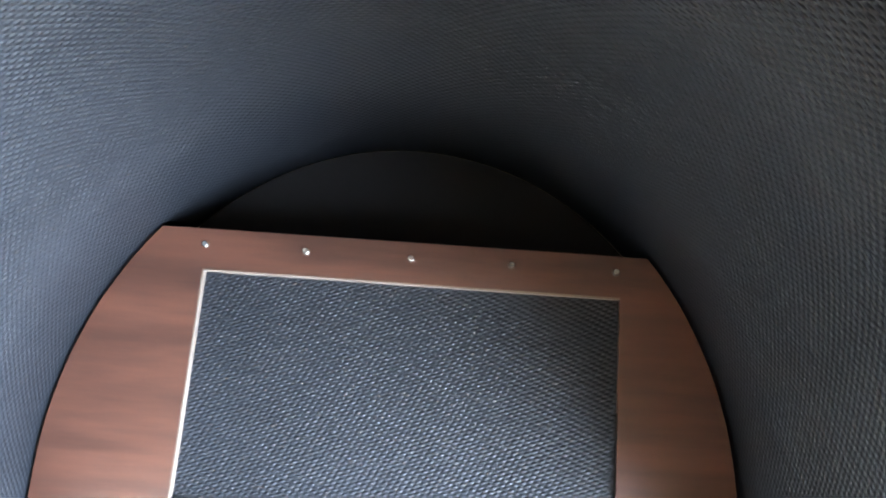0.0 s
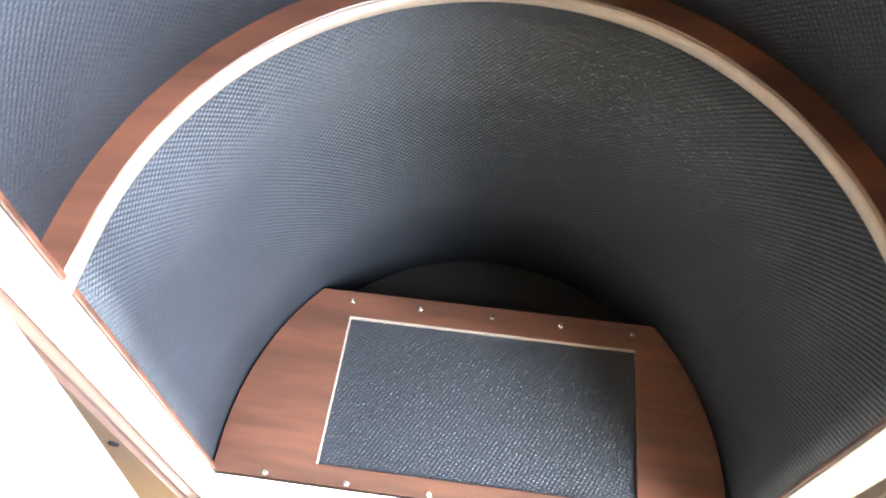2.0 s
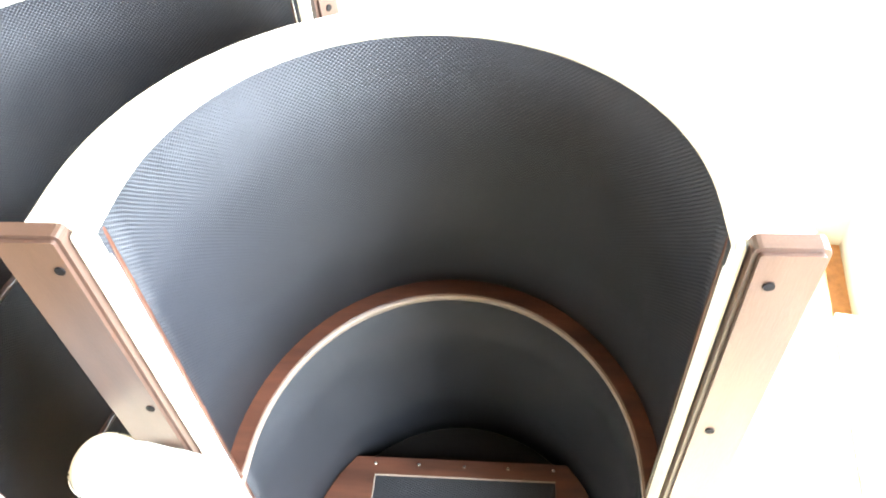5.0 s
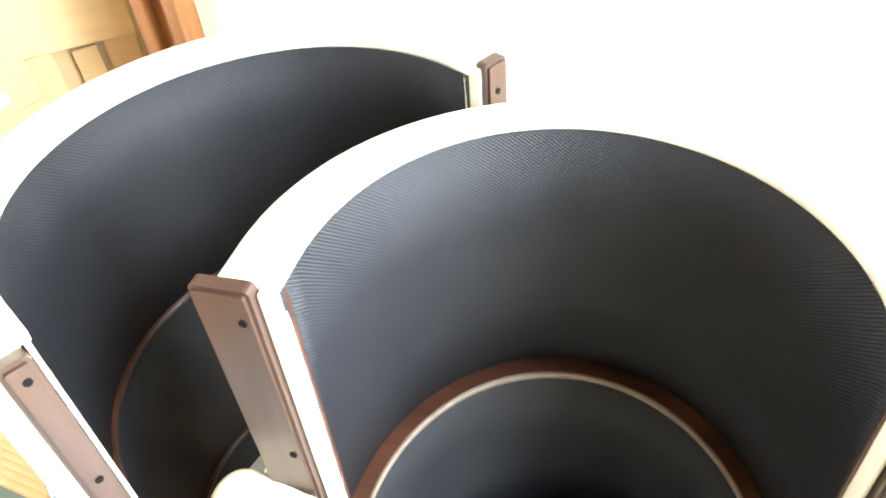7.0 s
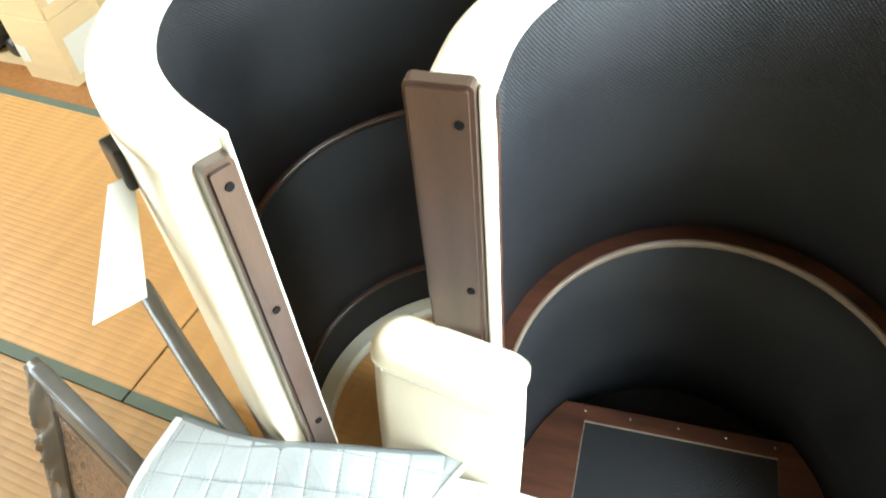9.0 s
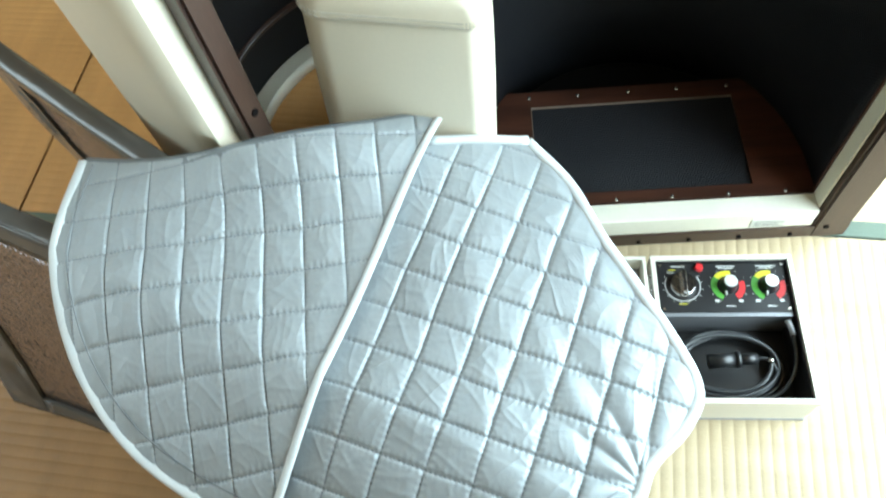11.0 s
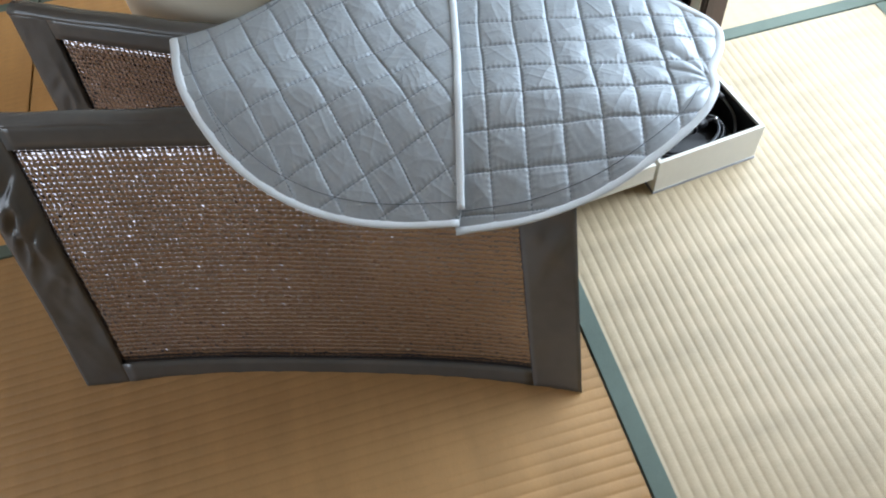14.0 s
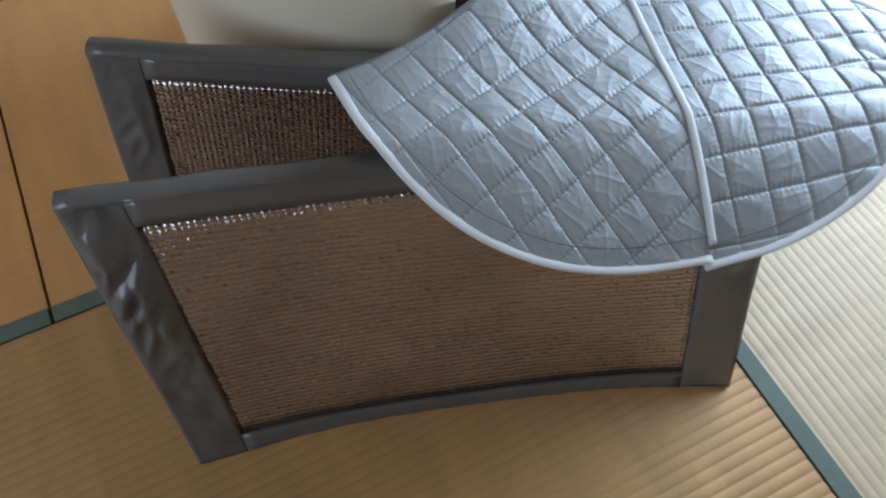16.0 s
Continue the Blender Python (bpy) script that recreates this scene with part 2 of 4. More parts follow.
def arch(a, b, y0, y_start, skew=0.0, n=48):
    """The plan of a dome's wall: straight for a little, then half an ellipse, fuller on one side by skew."""
    pts = [(-a, y_start)]
    pts += [(-a * math.cos(math.pi * i / n), y0 + b * math.sin(math.pi * i / n) * (1 + skew * math.cos(math.pi * i / n))) for i in range(n + 1)]
    return pts + [(a, y_start)]


def shell(levels):
    """A solid wall between an inner and an outer arch at several heights: (z, inner, outer)."""
    bm = bmesh.new()
    layer = bm.loops.layers.uv.new("UVMap")
    rows = [([bm.verts.new((x, y, z)) for x, y in i], [bm.verts.new((x, y, z)) for x, y in o], z) for z, i, o in levels]
    n = len(rows[0][0])
    length = [0.0]
    for k in range(1, n):
        length.append(length[-1] + (rows[0][0][k].co - rows[0][0][k - 1].co).length)

    def quad(a, b, c, d, us, vs, soft=True):
        f = bm.faces.new((a, b, c, d))
        f.smooth = soft
        for l, u, v in zip(f.loops, us, vs):
            l[layer].uv = (u, v)

    for (i0, o0, z0), (i1, o1, z1) in zip(rows, rows[1:]):
        for k in range(n - 1):
            us = (length[k], length[k], length[k + 1], length[k + 1])
            quad(i0[k], i1[k], i1[k + 1], i0[k + 1], us, (z0, z1, z1, z0))
            quad(o0[k + 1], o1[k + 1], o1[k], o0[k], us[::-1], (z0, z1, z1, z0))
        for k, f in ((0, 1), (n - 1, -1)):
            q = (i0[k], o0[k], o1[k], i1[k])[::f]
            quad(*q, (0, 0.01, 0.01, 0), (z0, z0, z1, z1), False)
    for (i, o, z), f in ((rows[0], 1), (rows[-1], -1)):
        for k in range(n - 1):
            q = (i[k], i[k + 1], o[k + 1], o[k])[::f]
            quad(*q, (length[k], length[k + 1], length[k + 1], length[k])[::f], (0, 0, 0.01, 0.01), False)
    bmesh.ops.recalc_face_normals(bm, faces=bm.faces[:])
    return bm


# ---- the room ----
U0, U1, V0, V1 = -3.0, 0.66, -2.2, 1.9
room = pose(0, 0, 0, 0, 0, TURN)


def setting(name, bm, material, label=""):
    ob = link(name, bm, material)
    ob.matrix_world = room
    return tagged(ob, label, "", "", "structure")


setting("floor", block(U0, U1 + 0.6, V0, V1 + 0.5, -0.12, -0.0385), TIMBER, "wooden boards under the rush mats")
setting("ceiling", block(U0, U1 + 0.2, V0, V1 + 0.2, 2.30, 2.36), CEILING, "unseen ceiling, dark wood colour to cut bounce")
for n, a, b, z0, z1 in (("wall_west_low", V0, V1 + 0.2, -0.1, 0.35), ("wall_west_top", V0, V1 + 0.2, 1.95, 2.3), ("wall_west_south", V0, -1.5, 0.35, 1.95), ("wall_west_north", 0.5, V1 + 0.2, 0.35, 1.95)):
    setting(n, block(U0 - 0.1, U0, a, b, z0, z1), BOUNCE_CUT_WALL, "unseen wall beside the west window, dark to cut bounce")
west = bpy.data.lights.new("west_window_light", "AREA")
west.shape, west.size, west.size_y, west.energy, west.color = "RECTANGLE", 2.0, 1.6, 28.0, (0.84, 0.92, 1.0)
west_ob = new("west_window_light", west)
west_ob.matrix_world = look(uv(U0 - 0.12, -0.5, 1.15), uv(-0.6, -0.5, 0.5))
setting("wall_south", block(U0, U1 + 0.2, V0 - 0.1, V0, -0.1, 2.3), BOUNCE_CUT_WALL, "plain unseen wall, dark to cut bounce")
setting("wall_north", block(-1.207, U1 + 0.2, 1.00, 1.10, -0.1, 2.3), PLASTER, "cream plaster wall")
setting("wall_north_far", block(U0, -1.105, V1 + 0.1, V1 + 0.2, -0.1, 2.3), PLASTER, "plain plaster wall")
setting("wall_alcove", block(-1.205, -1.105, 1.10, V1 + 0.1, -0.1, 2.3), PLASTER, "plain plaster wall")
setting("wall_east_top", block(U1 + 0.05, U1 + 0.17, V0, 1.35, 1.95, 2.3), PLASTER, "plaster above the sliding windows")
setting("wall_east", block(U1 + 0.05, U1 + 0.17, 0.75, 1.35, -0.1, 1.95), PLASTER, "plaster beside the sliding windows")
setting("wall_east_south", block(U1 + 0.05, U1 + 0.17, V0, -0.66, -0.1, 1.95), PLASTER, "plaster beside the sliding windows")


def mat_piece(u0, u1, v0, v1, along_u, borders, label, rush):
    """A rush mat with its ribs; borders: the sides with a cloth edge."""
    ob = group_of("tatami_mat", room @ pose((u0 + u1) / 2, (v0 + v1) / 2, 0, 0, 0, 0 if along_u else 90), label, "tatami mat", "mats on the floor", "structure")
    lx, ly = (u1 - u0, v1 - v0) if along_u else (v1 - v0, u1 - u0)
    bm = bmesh.new()
    pitch = 0.0157
    profile = ((0.0, -0.0008), (0.10, -0.00042), (0.24, -0.00015), (0.5, 0.0), (0.76, -0.00015), (0.90, -0.00042))
    fine = len(profile)
    ribs = int(ly / pitch)
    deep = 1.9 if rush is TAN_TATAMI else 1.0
    cols = ribs * fine
    xs = [-lx / 2, lx / 2]
    prev = None
    for c in range(cols + 1):
        at, z = profile[c % fine]
        y = -ly / 2 + ly * (c // fine + at) / ribs
        row = [bm.verts.new((x, y, z * deep)) for x in xs]
        if prev:
            bm.faces.new((prev[0], prev[1], row[1], row[0])).smooth = True
        prev = row
    part("rush_surface", bm, rush, ob)
    part("core", block(-lx / 2, lx / 2, -ly / 2, ly / 2, -0.038, -0.0065), rush, ob)
    for side in borders:
        y = -ly / 2 if side < 0 else ly / 2
        b = block(-lx / 2, lx / 2, min(y, y - side * 0.027), max(y, y - side * 0.027), -0.03, 0.0014, 0.001)
        part("cloth_border", b, HERI, ob, "dark green cloth edge")
    return ob


mat_piece(-0.162, 0.655, -2.15, 0.040, False, (-1, 1), "pale rush mat with a green cloth edge", TATAMI)
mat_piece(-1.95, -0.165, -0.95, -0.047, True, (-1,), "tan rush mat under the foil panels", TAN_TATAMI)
mat_piece(-1.012, -0.13, -0.045, 0.705, True, (-1, 1), "tan rush mat with a green cloth edge", WARM_LIT_TATAMI)
mat_piece(-2.85, -1.017, -0.045, 0.705, True, (-1, 1), "tan rush mat with a green cloth edge", WARM_LIT_TATAMI)
mat_piece(-0.128, 0.655, 0.043, 0.92, True, (-1, 1), "pale rush mat under the dome", TATAMI)
mat_piece(-0.128, 0.655, 0.923, 0.998, True, (), "pale rush mat along the wall", TATAMI)
mat_piece(-2.95, -1.953, -0.95, -0.047, True, (-1,), "tan rush mat", WARM_LIT_TATAMI)
mat_piece(-1.95, -0.165, -2.15, -0.953, True, (1,), "tan rush mat", WARM_LIT_TATAMI)


# ---- the two domes ----
def post_board(x0, x1, top):
    """A flat board with a rounded top, its face towards -y."""
    bm = bmesh.new()
    w = x1 - x0
    outline = [(x0, 0.0), (x1, 0.0)]
    r = 0.006
    outline += [(x1 - r + r * math.cos(a), top - r + r * math.sin(a)) for a in (0, 0.5, 1.0, 1.57)]
    outline += [(x0 + r - r * math.sin(a), top - r + r * math.cos(a)) for a in (0, 0.5, 1.0, 1.57)]
    f = bm.faces.new([bm.verts.new((x, 0, z)) for x, z in outline])
    ext = bmesh.ops.extrude_face_region(bm, geom=[f])
    bmesh.ops.translate(bm, verts=[g for g in ext["geom"] if isinstance(g, bmesh.types.BMVert)], vec=(0, 0.018, 0))
    bmesh.ops.recalc_face_normals(bm, faces=bm.faces[:])
    edges = [e for e in bm.edges if abs(e.verts[0].co.y) < 1e-5 and abs(e.verts[1].co.y) < 1e-5]
    bmesh.ops.bevel(bm, geom=edges, offset=0.004, segments=2, affect="EDGES")
    return bm


def dome(m, label, inner, outer, step, board, hoops, holes, top, closed, hole_x, proud, skew=0.0):
    ob = group_of("sauna_dome", m, label, "sauna dome", "sauna domes")
    y0 = 0.07
    (a_lo, b_lo), (a_hi, b_hi), (a_top, b_top) = inner
    ao, bo = outer
    ys = 0.030
    lay = 0.008

    def lining(z0, z1, ab0, ab1, sk=0.0):
        lv = []
        for k in range(4):
            t = k / 3
            a, b = ab0[0] + (ab1[0] - ab0[0]) * t, ab0[1] + (ab1[1] - ab0[1]) * t
            lv.append((z0 + (z1 - z0) * t, arch(a, b, y0, ys, sk * t), arch(a + lay, b + lay, y0, ys, sk * t)))
        return shell(lv)

    part("lower_lining", lining(0.02, step, (a_lo, b_lo), (a_lo, b_lo)), BLACK_WEAVE, ob, "black woven cloth lining")
    part("upper_lining", lining(step, top - 0.006, (a_hi, b_hi), (a_top, b_top), skew), BLACK_WEAVE, ob, "black woven cloth lining")
    clear = lay + 0.002
    levels = []
    for z, (a, b) in ((0.0, (a_lo, b_lo)), (step - 0.001, (a_lo, b_lo)), (step + 0.001, (a_hi, b_hi)), (top - 0.014, (a_top, b_top))):
        sk = skew if z > step + 0.01 else 0.0
        levels.append((z, arch(a + clear, b + clear, y0, 0.020, sk), arch(max(ao, a + clear + 0.014), max(bo, b + clear + 0.014), y0, 0.020)))
    part("outer_shell", shell(levels), WHITE_VINYL, ob, "padded cream vinyl skin")
    rim = [(top - 0.013, arch(a_top, b_top, y0, 0.020, skew), arch(ao + 0.001, bo + 0.001, y0, 0.020)),
           (top - 0.003, arch(a_top - 0.001, b_top - 0.001, y0, 0.020, skew), arch(ao + 0.001, bo + 0.001, y0, 0.020)),
           (top, arch(a_top + 0.004, b_top + 0.004, y0, 0.020, skew), arch(ao - 0.004, bo - 0.004, y0, 0.020))]
    part("top_rim", shell(rim), WHITE_VINYL, ob, "white padded top edge")
    for z, wide, high, edge in hoops:
        a, b = (a_lo, b_lo) if z <= step + 0.01 else (a_hi, b_hi)
        hoop = part("hoop", shell([(z, arch(a - 0.004, b - 0.004, y0, ys), arch(a + wide, b + wide, y0, ys)), (z + high, arch(a - 0.004, b - 0.004, y0, ys), arch(a + wide, b + wide, y0, ys))]), BROWN_WOOD, ob, "brown wooden hoop")
        part("hoop_edge", shell([(z - 0.002, arch(a - 0.007, b - 0.007, y0, ys), arch(a - 0.0041, b - 0.0041, y0, ys)), (z + high - 0.001, arch(a - 0.007, b - 0.007, y0, ys), arch(a - 0.0041, b - 0.0041, y0, ys))]), edge, hoop, "thin wooden edge")
    for side, (bi, be), up in zip((-1, 1), board, proud):
        x0, x1 = sorted((side * bi, side * be))
        post = part("post_board", post_board(x0, x1, top + up), BROWN_PAINT, ob, "brown painted upright board")
        for hz in holes:
            part("screw_hole", disc(0.0042, 0.004, 14, "Y", (side * hole_x, 0.0006, hz)), HOLE, post, "dark screw hole")
        j0, j1 = sorted((side * (bi - 0.001), side * (a_top + 0.002)))
        part("jamb", block(j0, j1, 0.011, 0.036, 0.0, top - 0.001, 0.003), CREAM, ob, "cream painted inner strip")
        e0, e1 = sorted((side * (a_top + 0.0005), side * (bi - 0.002)))
        part("jamb_edge", block(e0, e1, 0.0365, 0.0405, 0.02, top - 0.016, 0.001), BROWN_WOOD, ob, "thin reddish wooden edge")
    bi, be = min(board)
    if closed:
        bar = part("base_bar", block(-be, be, 0.001, 0.017, 0.0, 0.030, 0.002), BROWN_PAINT, ob, "brown painted bottom board")
        for k in range(7):
            part("screw_hole", disc(0.0035, 0.003, 12, "Y", (-0.22 + k * 0.0733, 0.0006, 0.012)), HOLE, bar)
        sill = part("sill", block(-bi + 0.004, bi - 0.004, 0.003, 0.034, 0.031, 0.070, 0.002), CREAM, ob, "cream painted sill")
        part("type_label", block(0.155, 0.205, 0.0018, 0.0029, 0.036, 0.056), PAPER, sill, "small pale printed label")
        for k in range(4):
            part("printed_line", block(0.159, 0.201 - 0.008 * (k % 2), 0.0012, 0.0017, 0.0385 + k * 0.0042, 0.0396 + k * 0.0042), INK, sill)
        # black sheet that stands in for the shaded depth behind the end board
        part("void_sheet", shell_floor(a_lo, b_lo, y0, 0.012, 0.022), HOLE, ob, "black sheet standing in for the dark void behind the end board")
        end_board(ob, a_lo, b_lo, y0)
    else:
        part("base_rim", shell([(0.001, arch(a_lo - 0.030, b_lo - 0.030, y0, 0.02), arch(a_lo - 0.001, b_lo - 0.001, y0, 0.02)), (0.030, arch(a_lo - 0.030, b_lo - 0.030, y0, 0.02), arch(a_lo - 0.001, b_lo - 0.001, y0, 0.02))]), CREAM, ob, "cream painted base rim")
    return ob


def shell_floor(a, b, y0, z0, z1):
    bm = bmesh.new()
    ring = arch(a - 0.001, b - 0.001, y0, 0.036)
    f = bm.faces.new([bm.verts.new((x, y, z0)) for x, y in ring])
    ext = bmesh.ops.extrude_face_region(bm, geom=[f])
    bmesh.ops.translate(bm, verts=[g for g in ext["geom"] if isinstance(g, bmesh.types.BMVert)], vec=(0, 0, z1 - z0))
    bmesh.ops.recalc_face_normals(bm, faces=bm.faces[:])
    return bm


def end_board(ob, a, b, y0):
    """The wooden board at the dome's closed end, with a cloth panel let into it."""
    zt, back = 0.071, 0.250
    xa, xb, ya, yb = -0.147, 0.162, 0.055, 0.219
    bm = bmesh.new()

    def edge_x(y):
        return (a - 0.003) * math.sqrt(max(0.0, 1 - max(0.0, (y - y0) / (b - 0.003)) ** 2))

    def slab(poly):
        lo = [bm.verts.new((x, y, zt - 0.012)) for x, y in poly]
        hi = [bm.verts.new((x, y, zt)) for x, y in poly]
        bm.faces.new(hi)
        bm.faces.new(lo[::-1])
        for k in range(len(poly)):
            j = (k + 1) % len(poly)
            bm.faces.new((lo[k], lo[j], hi[j], hi[k]))

    ys = [0.036 + (back - 0.036) * k / 20 for k in range(21)]
    slab([(xa, 0.036)] + [(xa, back)] + [(-edge_x(y), y) for y in ys[::-1]])
    slab([(xb, back), (xb, 0.036)] + [(edge_x(y), y) for y in ys])
    slab([(xa, 0.036), (xb, 0.036), (xb, ya), (xa, ya)])
    slab([(xa, yb), (xb, yb), (xb, back), (xa, back)])
    bmesh.ops.recalc_face_normals(bm, faces=bm.faces[:])
    wood = part("end_board", bm, BROWN_WOOD, ob, "brown stained wooden end board")
    # cut edges only left and back: the light they catch is in their pale colour
    for x0, x1, y_0, y_1 in ((xa, xa + 0.0014, ya, yb), (xa, xb, yb - 0.0014, yb)):
        part("cut_edge", block(x0, x1, y_0, y_1, zt - 0.011, zt + 0.0006), PALE_EDGE, wood, "cut edge, pale on the sides that catch the light")
    bm = bmesh.new()
    layer = bm.loops.layers.uv.new("UVMap")
    vs = [bm.verts.new((x, y, z)) for z in (zt - 0.011, zt - 0.004) for x, y in ((xa, ya), (xb, ya), (xb, yb), (xa, yb))]
    for q in ((4, 5, 6, 7), (3, 2, 1, 0), (0, 1, 5, 4), (1, 2, 6, 5), (2, 3, 7, 6), (3, 0, 4, 7)):
        f = bm.faces.new([vs[i] for i in q])
        for l in f.loops:
            l[layer].uv = (l.vert.co.x * 0.94 + l.vert.co.y * 0.34, l.vert.co.y * 0.94 - l.vert.co.x * 0.34)
    part("cloth_panel", bm, BLACK_WEAVE, wood, "black woven cloth panel")
    for x in (-0.148, -0.072, 0.007, 0.082, 0.159):
        part("screw", disc(0.0034, 0.0026, 12, "Z", (x, 0.238, zt + 0.0010), 0.0020), STEEL, wood, "small steel screw")
    for k in range(6):
        part("screw", disc(0.0034, 0.0026, 12, "Z", (-0.194 + 0.0796 * k, 0.0405, zt + 0.0010), 0.0020), STEEL, wood, "small steel screw")


PAPER = mat("label_paper", (0.62, 0.62, 0.56), 0.7, vary=0.06)
INK = mat("grey_print", (0.20, 0.20, 0.19), 0.8, vary=0.1)
TOP = 0.872
near = dome(pose(0.009, 0, 0), "cream vinyl half-round sauna dome standing on its closed end", ((0.248, 0.272), (0.266, 0.295), (0.241, 0.244)), (0.296, 0.286),
            0.418, ((0.253, 0.311), (0.248, 0.300)), ((0.409, 0.030, 0.010, PALE_EDGE),), (0.845, 0.642, 0.440, 0.240, 0.030), TOP, True, 0.265, (0.008, 0.008), 0.03)
far = dome(pose(-0.275, 0.175, 0, 0, 0, 60.3), "cream vinyl half-round sauna dome standing open on the mats", ((0.285, 0.290), (0.285, 0.290), (0.276, 0.262)), (0.335, 0.325),
           0.501, ((0.284, 0.313), (0.280, 0.318)), ((0.494, 0.008, 0.007, BROWN_PAINT), (0.124, 0.008, 0.007, BROWN_PAINT)), (0.826, 0.671, 0.470, 0.270), 0.860, False, 0.297, (-0.012, 0.006))


# ---- cushion ----
def pill(w, d, r_left, r_right, n=10):
    """The cushion's outline from above: a full round at one end, tight corners at the other."""
    pts = []
    for cx, cy, r, a0 in ((w - r_right, d - r_right, r_right, 0), (-w + r_left, d - r_left, r_left, 90), (-w + r_left, -d + r_left, r_left, 180), (w - r_right, -d + r_right, r_right, 270)):
        pts += [(cx + r * math.cos(radians(a0 + 90 * k / n)), cy + r * math.sin(radians(a0 + 90 * k / n))) for k in range(n + 1)]
    return pts


def cushion():
    ob = group_of("cushion", pose(-0.279, -0.030, 0, 0, 0, -12), "cream vinyl block cushion leaning on end against the dome", "cushion")
    high, lean = 0.573, 0.117

    def rings(levels, wave=0.0):
        bm = bmesh.new()
        rows = []
        for z, grow in levels:
            k = 1 - (2 * min(1.0, max(0.0, z / high)) - 1) ** 4
            row = []
            for i, (x, y) in enumerate(pill(0.082, 0.031, 0.029, 0.014)):
                side = math.hypot(x, y)
                swell = 1 + 0.05 * k + 0.004 * noise.noise(Vector((x * 25, y * 25, z * 18)))
                zz = z + wave * math.sin(i * 0.55) * (1 if grow > 0.0015 and z < high - 0.01 else 0)
                px, py = x * swell + x / side * grow, y * (swell + 0.06 * k) + y / side * grow
                row.append(bm.verts.new((px, py + lean * (zz - high), zz)))
            rows.append(row)
        for a, b in zip(rows, rows[1:]):
            for i in range(len(a)):
                f = bm.faces.new((a[i], a[(i + 1) % len(a)], b[(i + 1) % len(a)], b[i]))
                f.smooth = True
        bm.faces.new(rows[-1])
        bm.faces.new(rows[0][::-1])
        bmesh.ops.recalc_face_normals(bm, faces=bm.faces[:])
        return bm

    part("body", rings([(0.0, -0.006), (0.006, 0.0)] + [(0.006 + 0.54 * k / 18, 0.0) for k in range(1, 19)] + [(0.564, -0.001), (0.570, -0.005), (0.5725, -0.010)]), WHITE_VINYL, ob)
    hem = part("hem", rings([(0.551, 0.0012), (0.5515, 0.0036), (0.555, 0.0030), (0.563, 0.0022), (0.569, -0.0005), (0.5735, -0.0060), (0.5745, -0.0120)], 0.0012), WHITE_VINYL, ob, "stitched vinyl hem folded over the top")
    line = pill(0.084, 0.034, 0.031, 0.016, 16)
    for z in (0.5560, 0.5600):
        bm = bmesh.new()
        for i in range(0, len(line) - 1, 2):
            a, b = (Vector((x * 1.02, y * 1.06 + lean * (z - high), z)) for x, y in (line[i], line[i + 1]))
            tube([a, b], 0.0007, 5, bm=bm)
        part("stitching", bm, HEM_THREAD, hem, "row of pale grey stitches")


cushion()


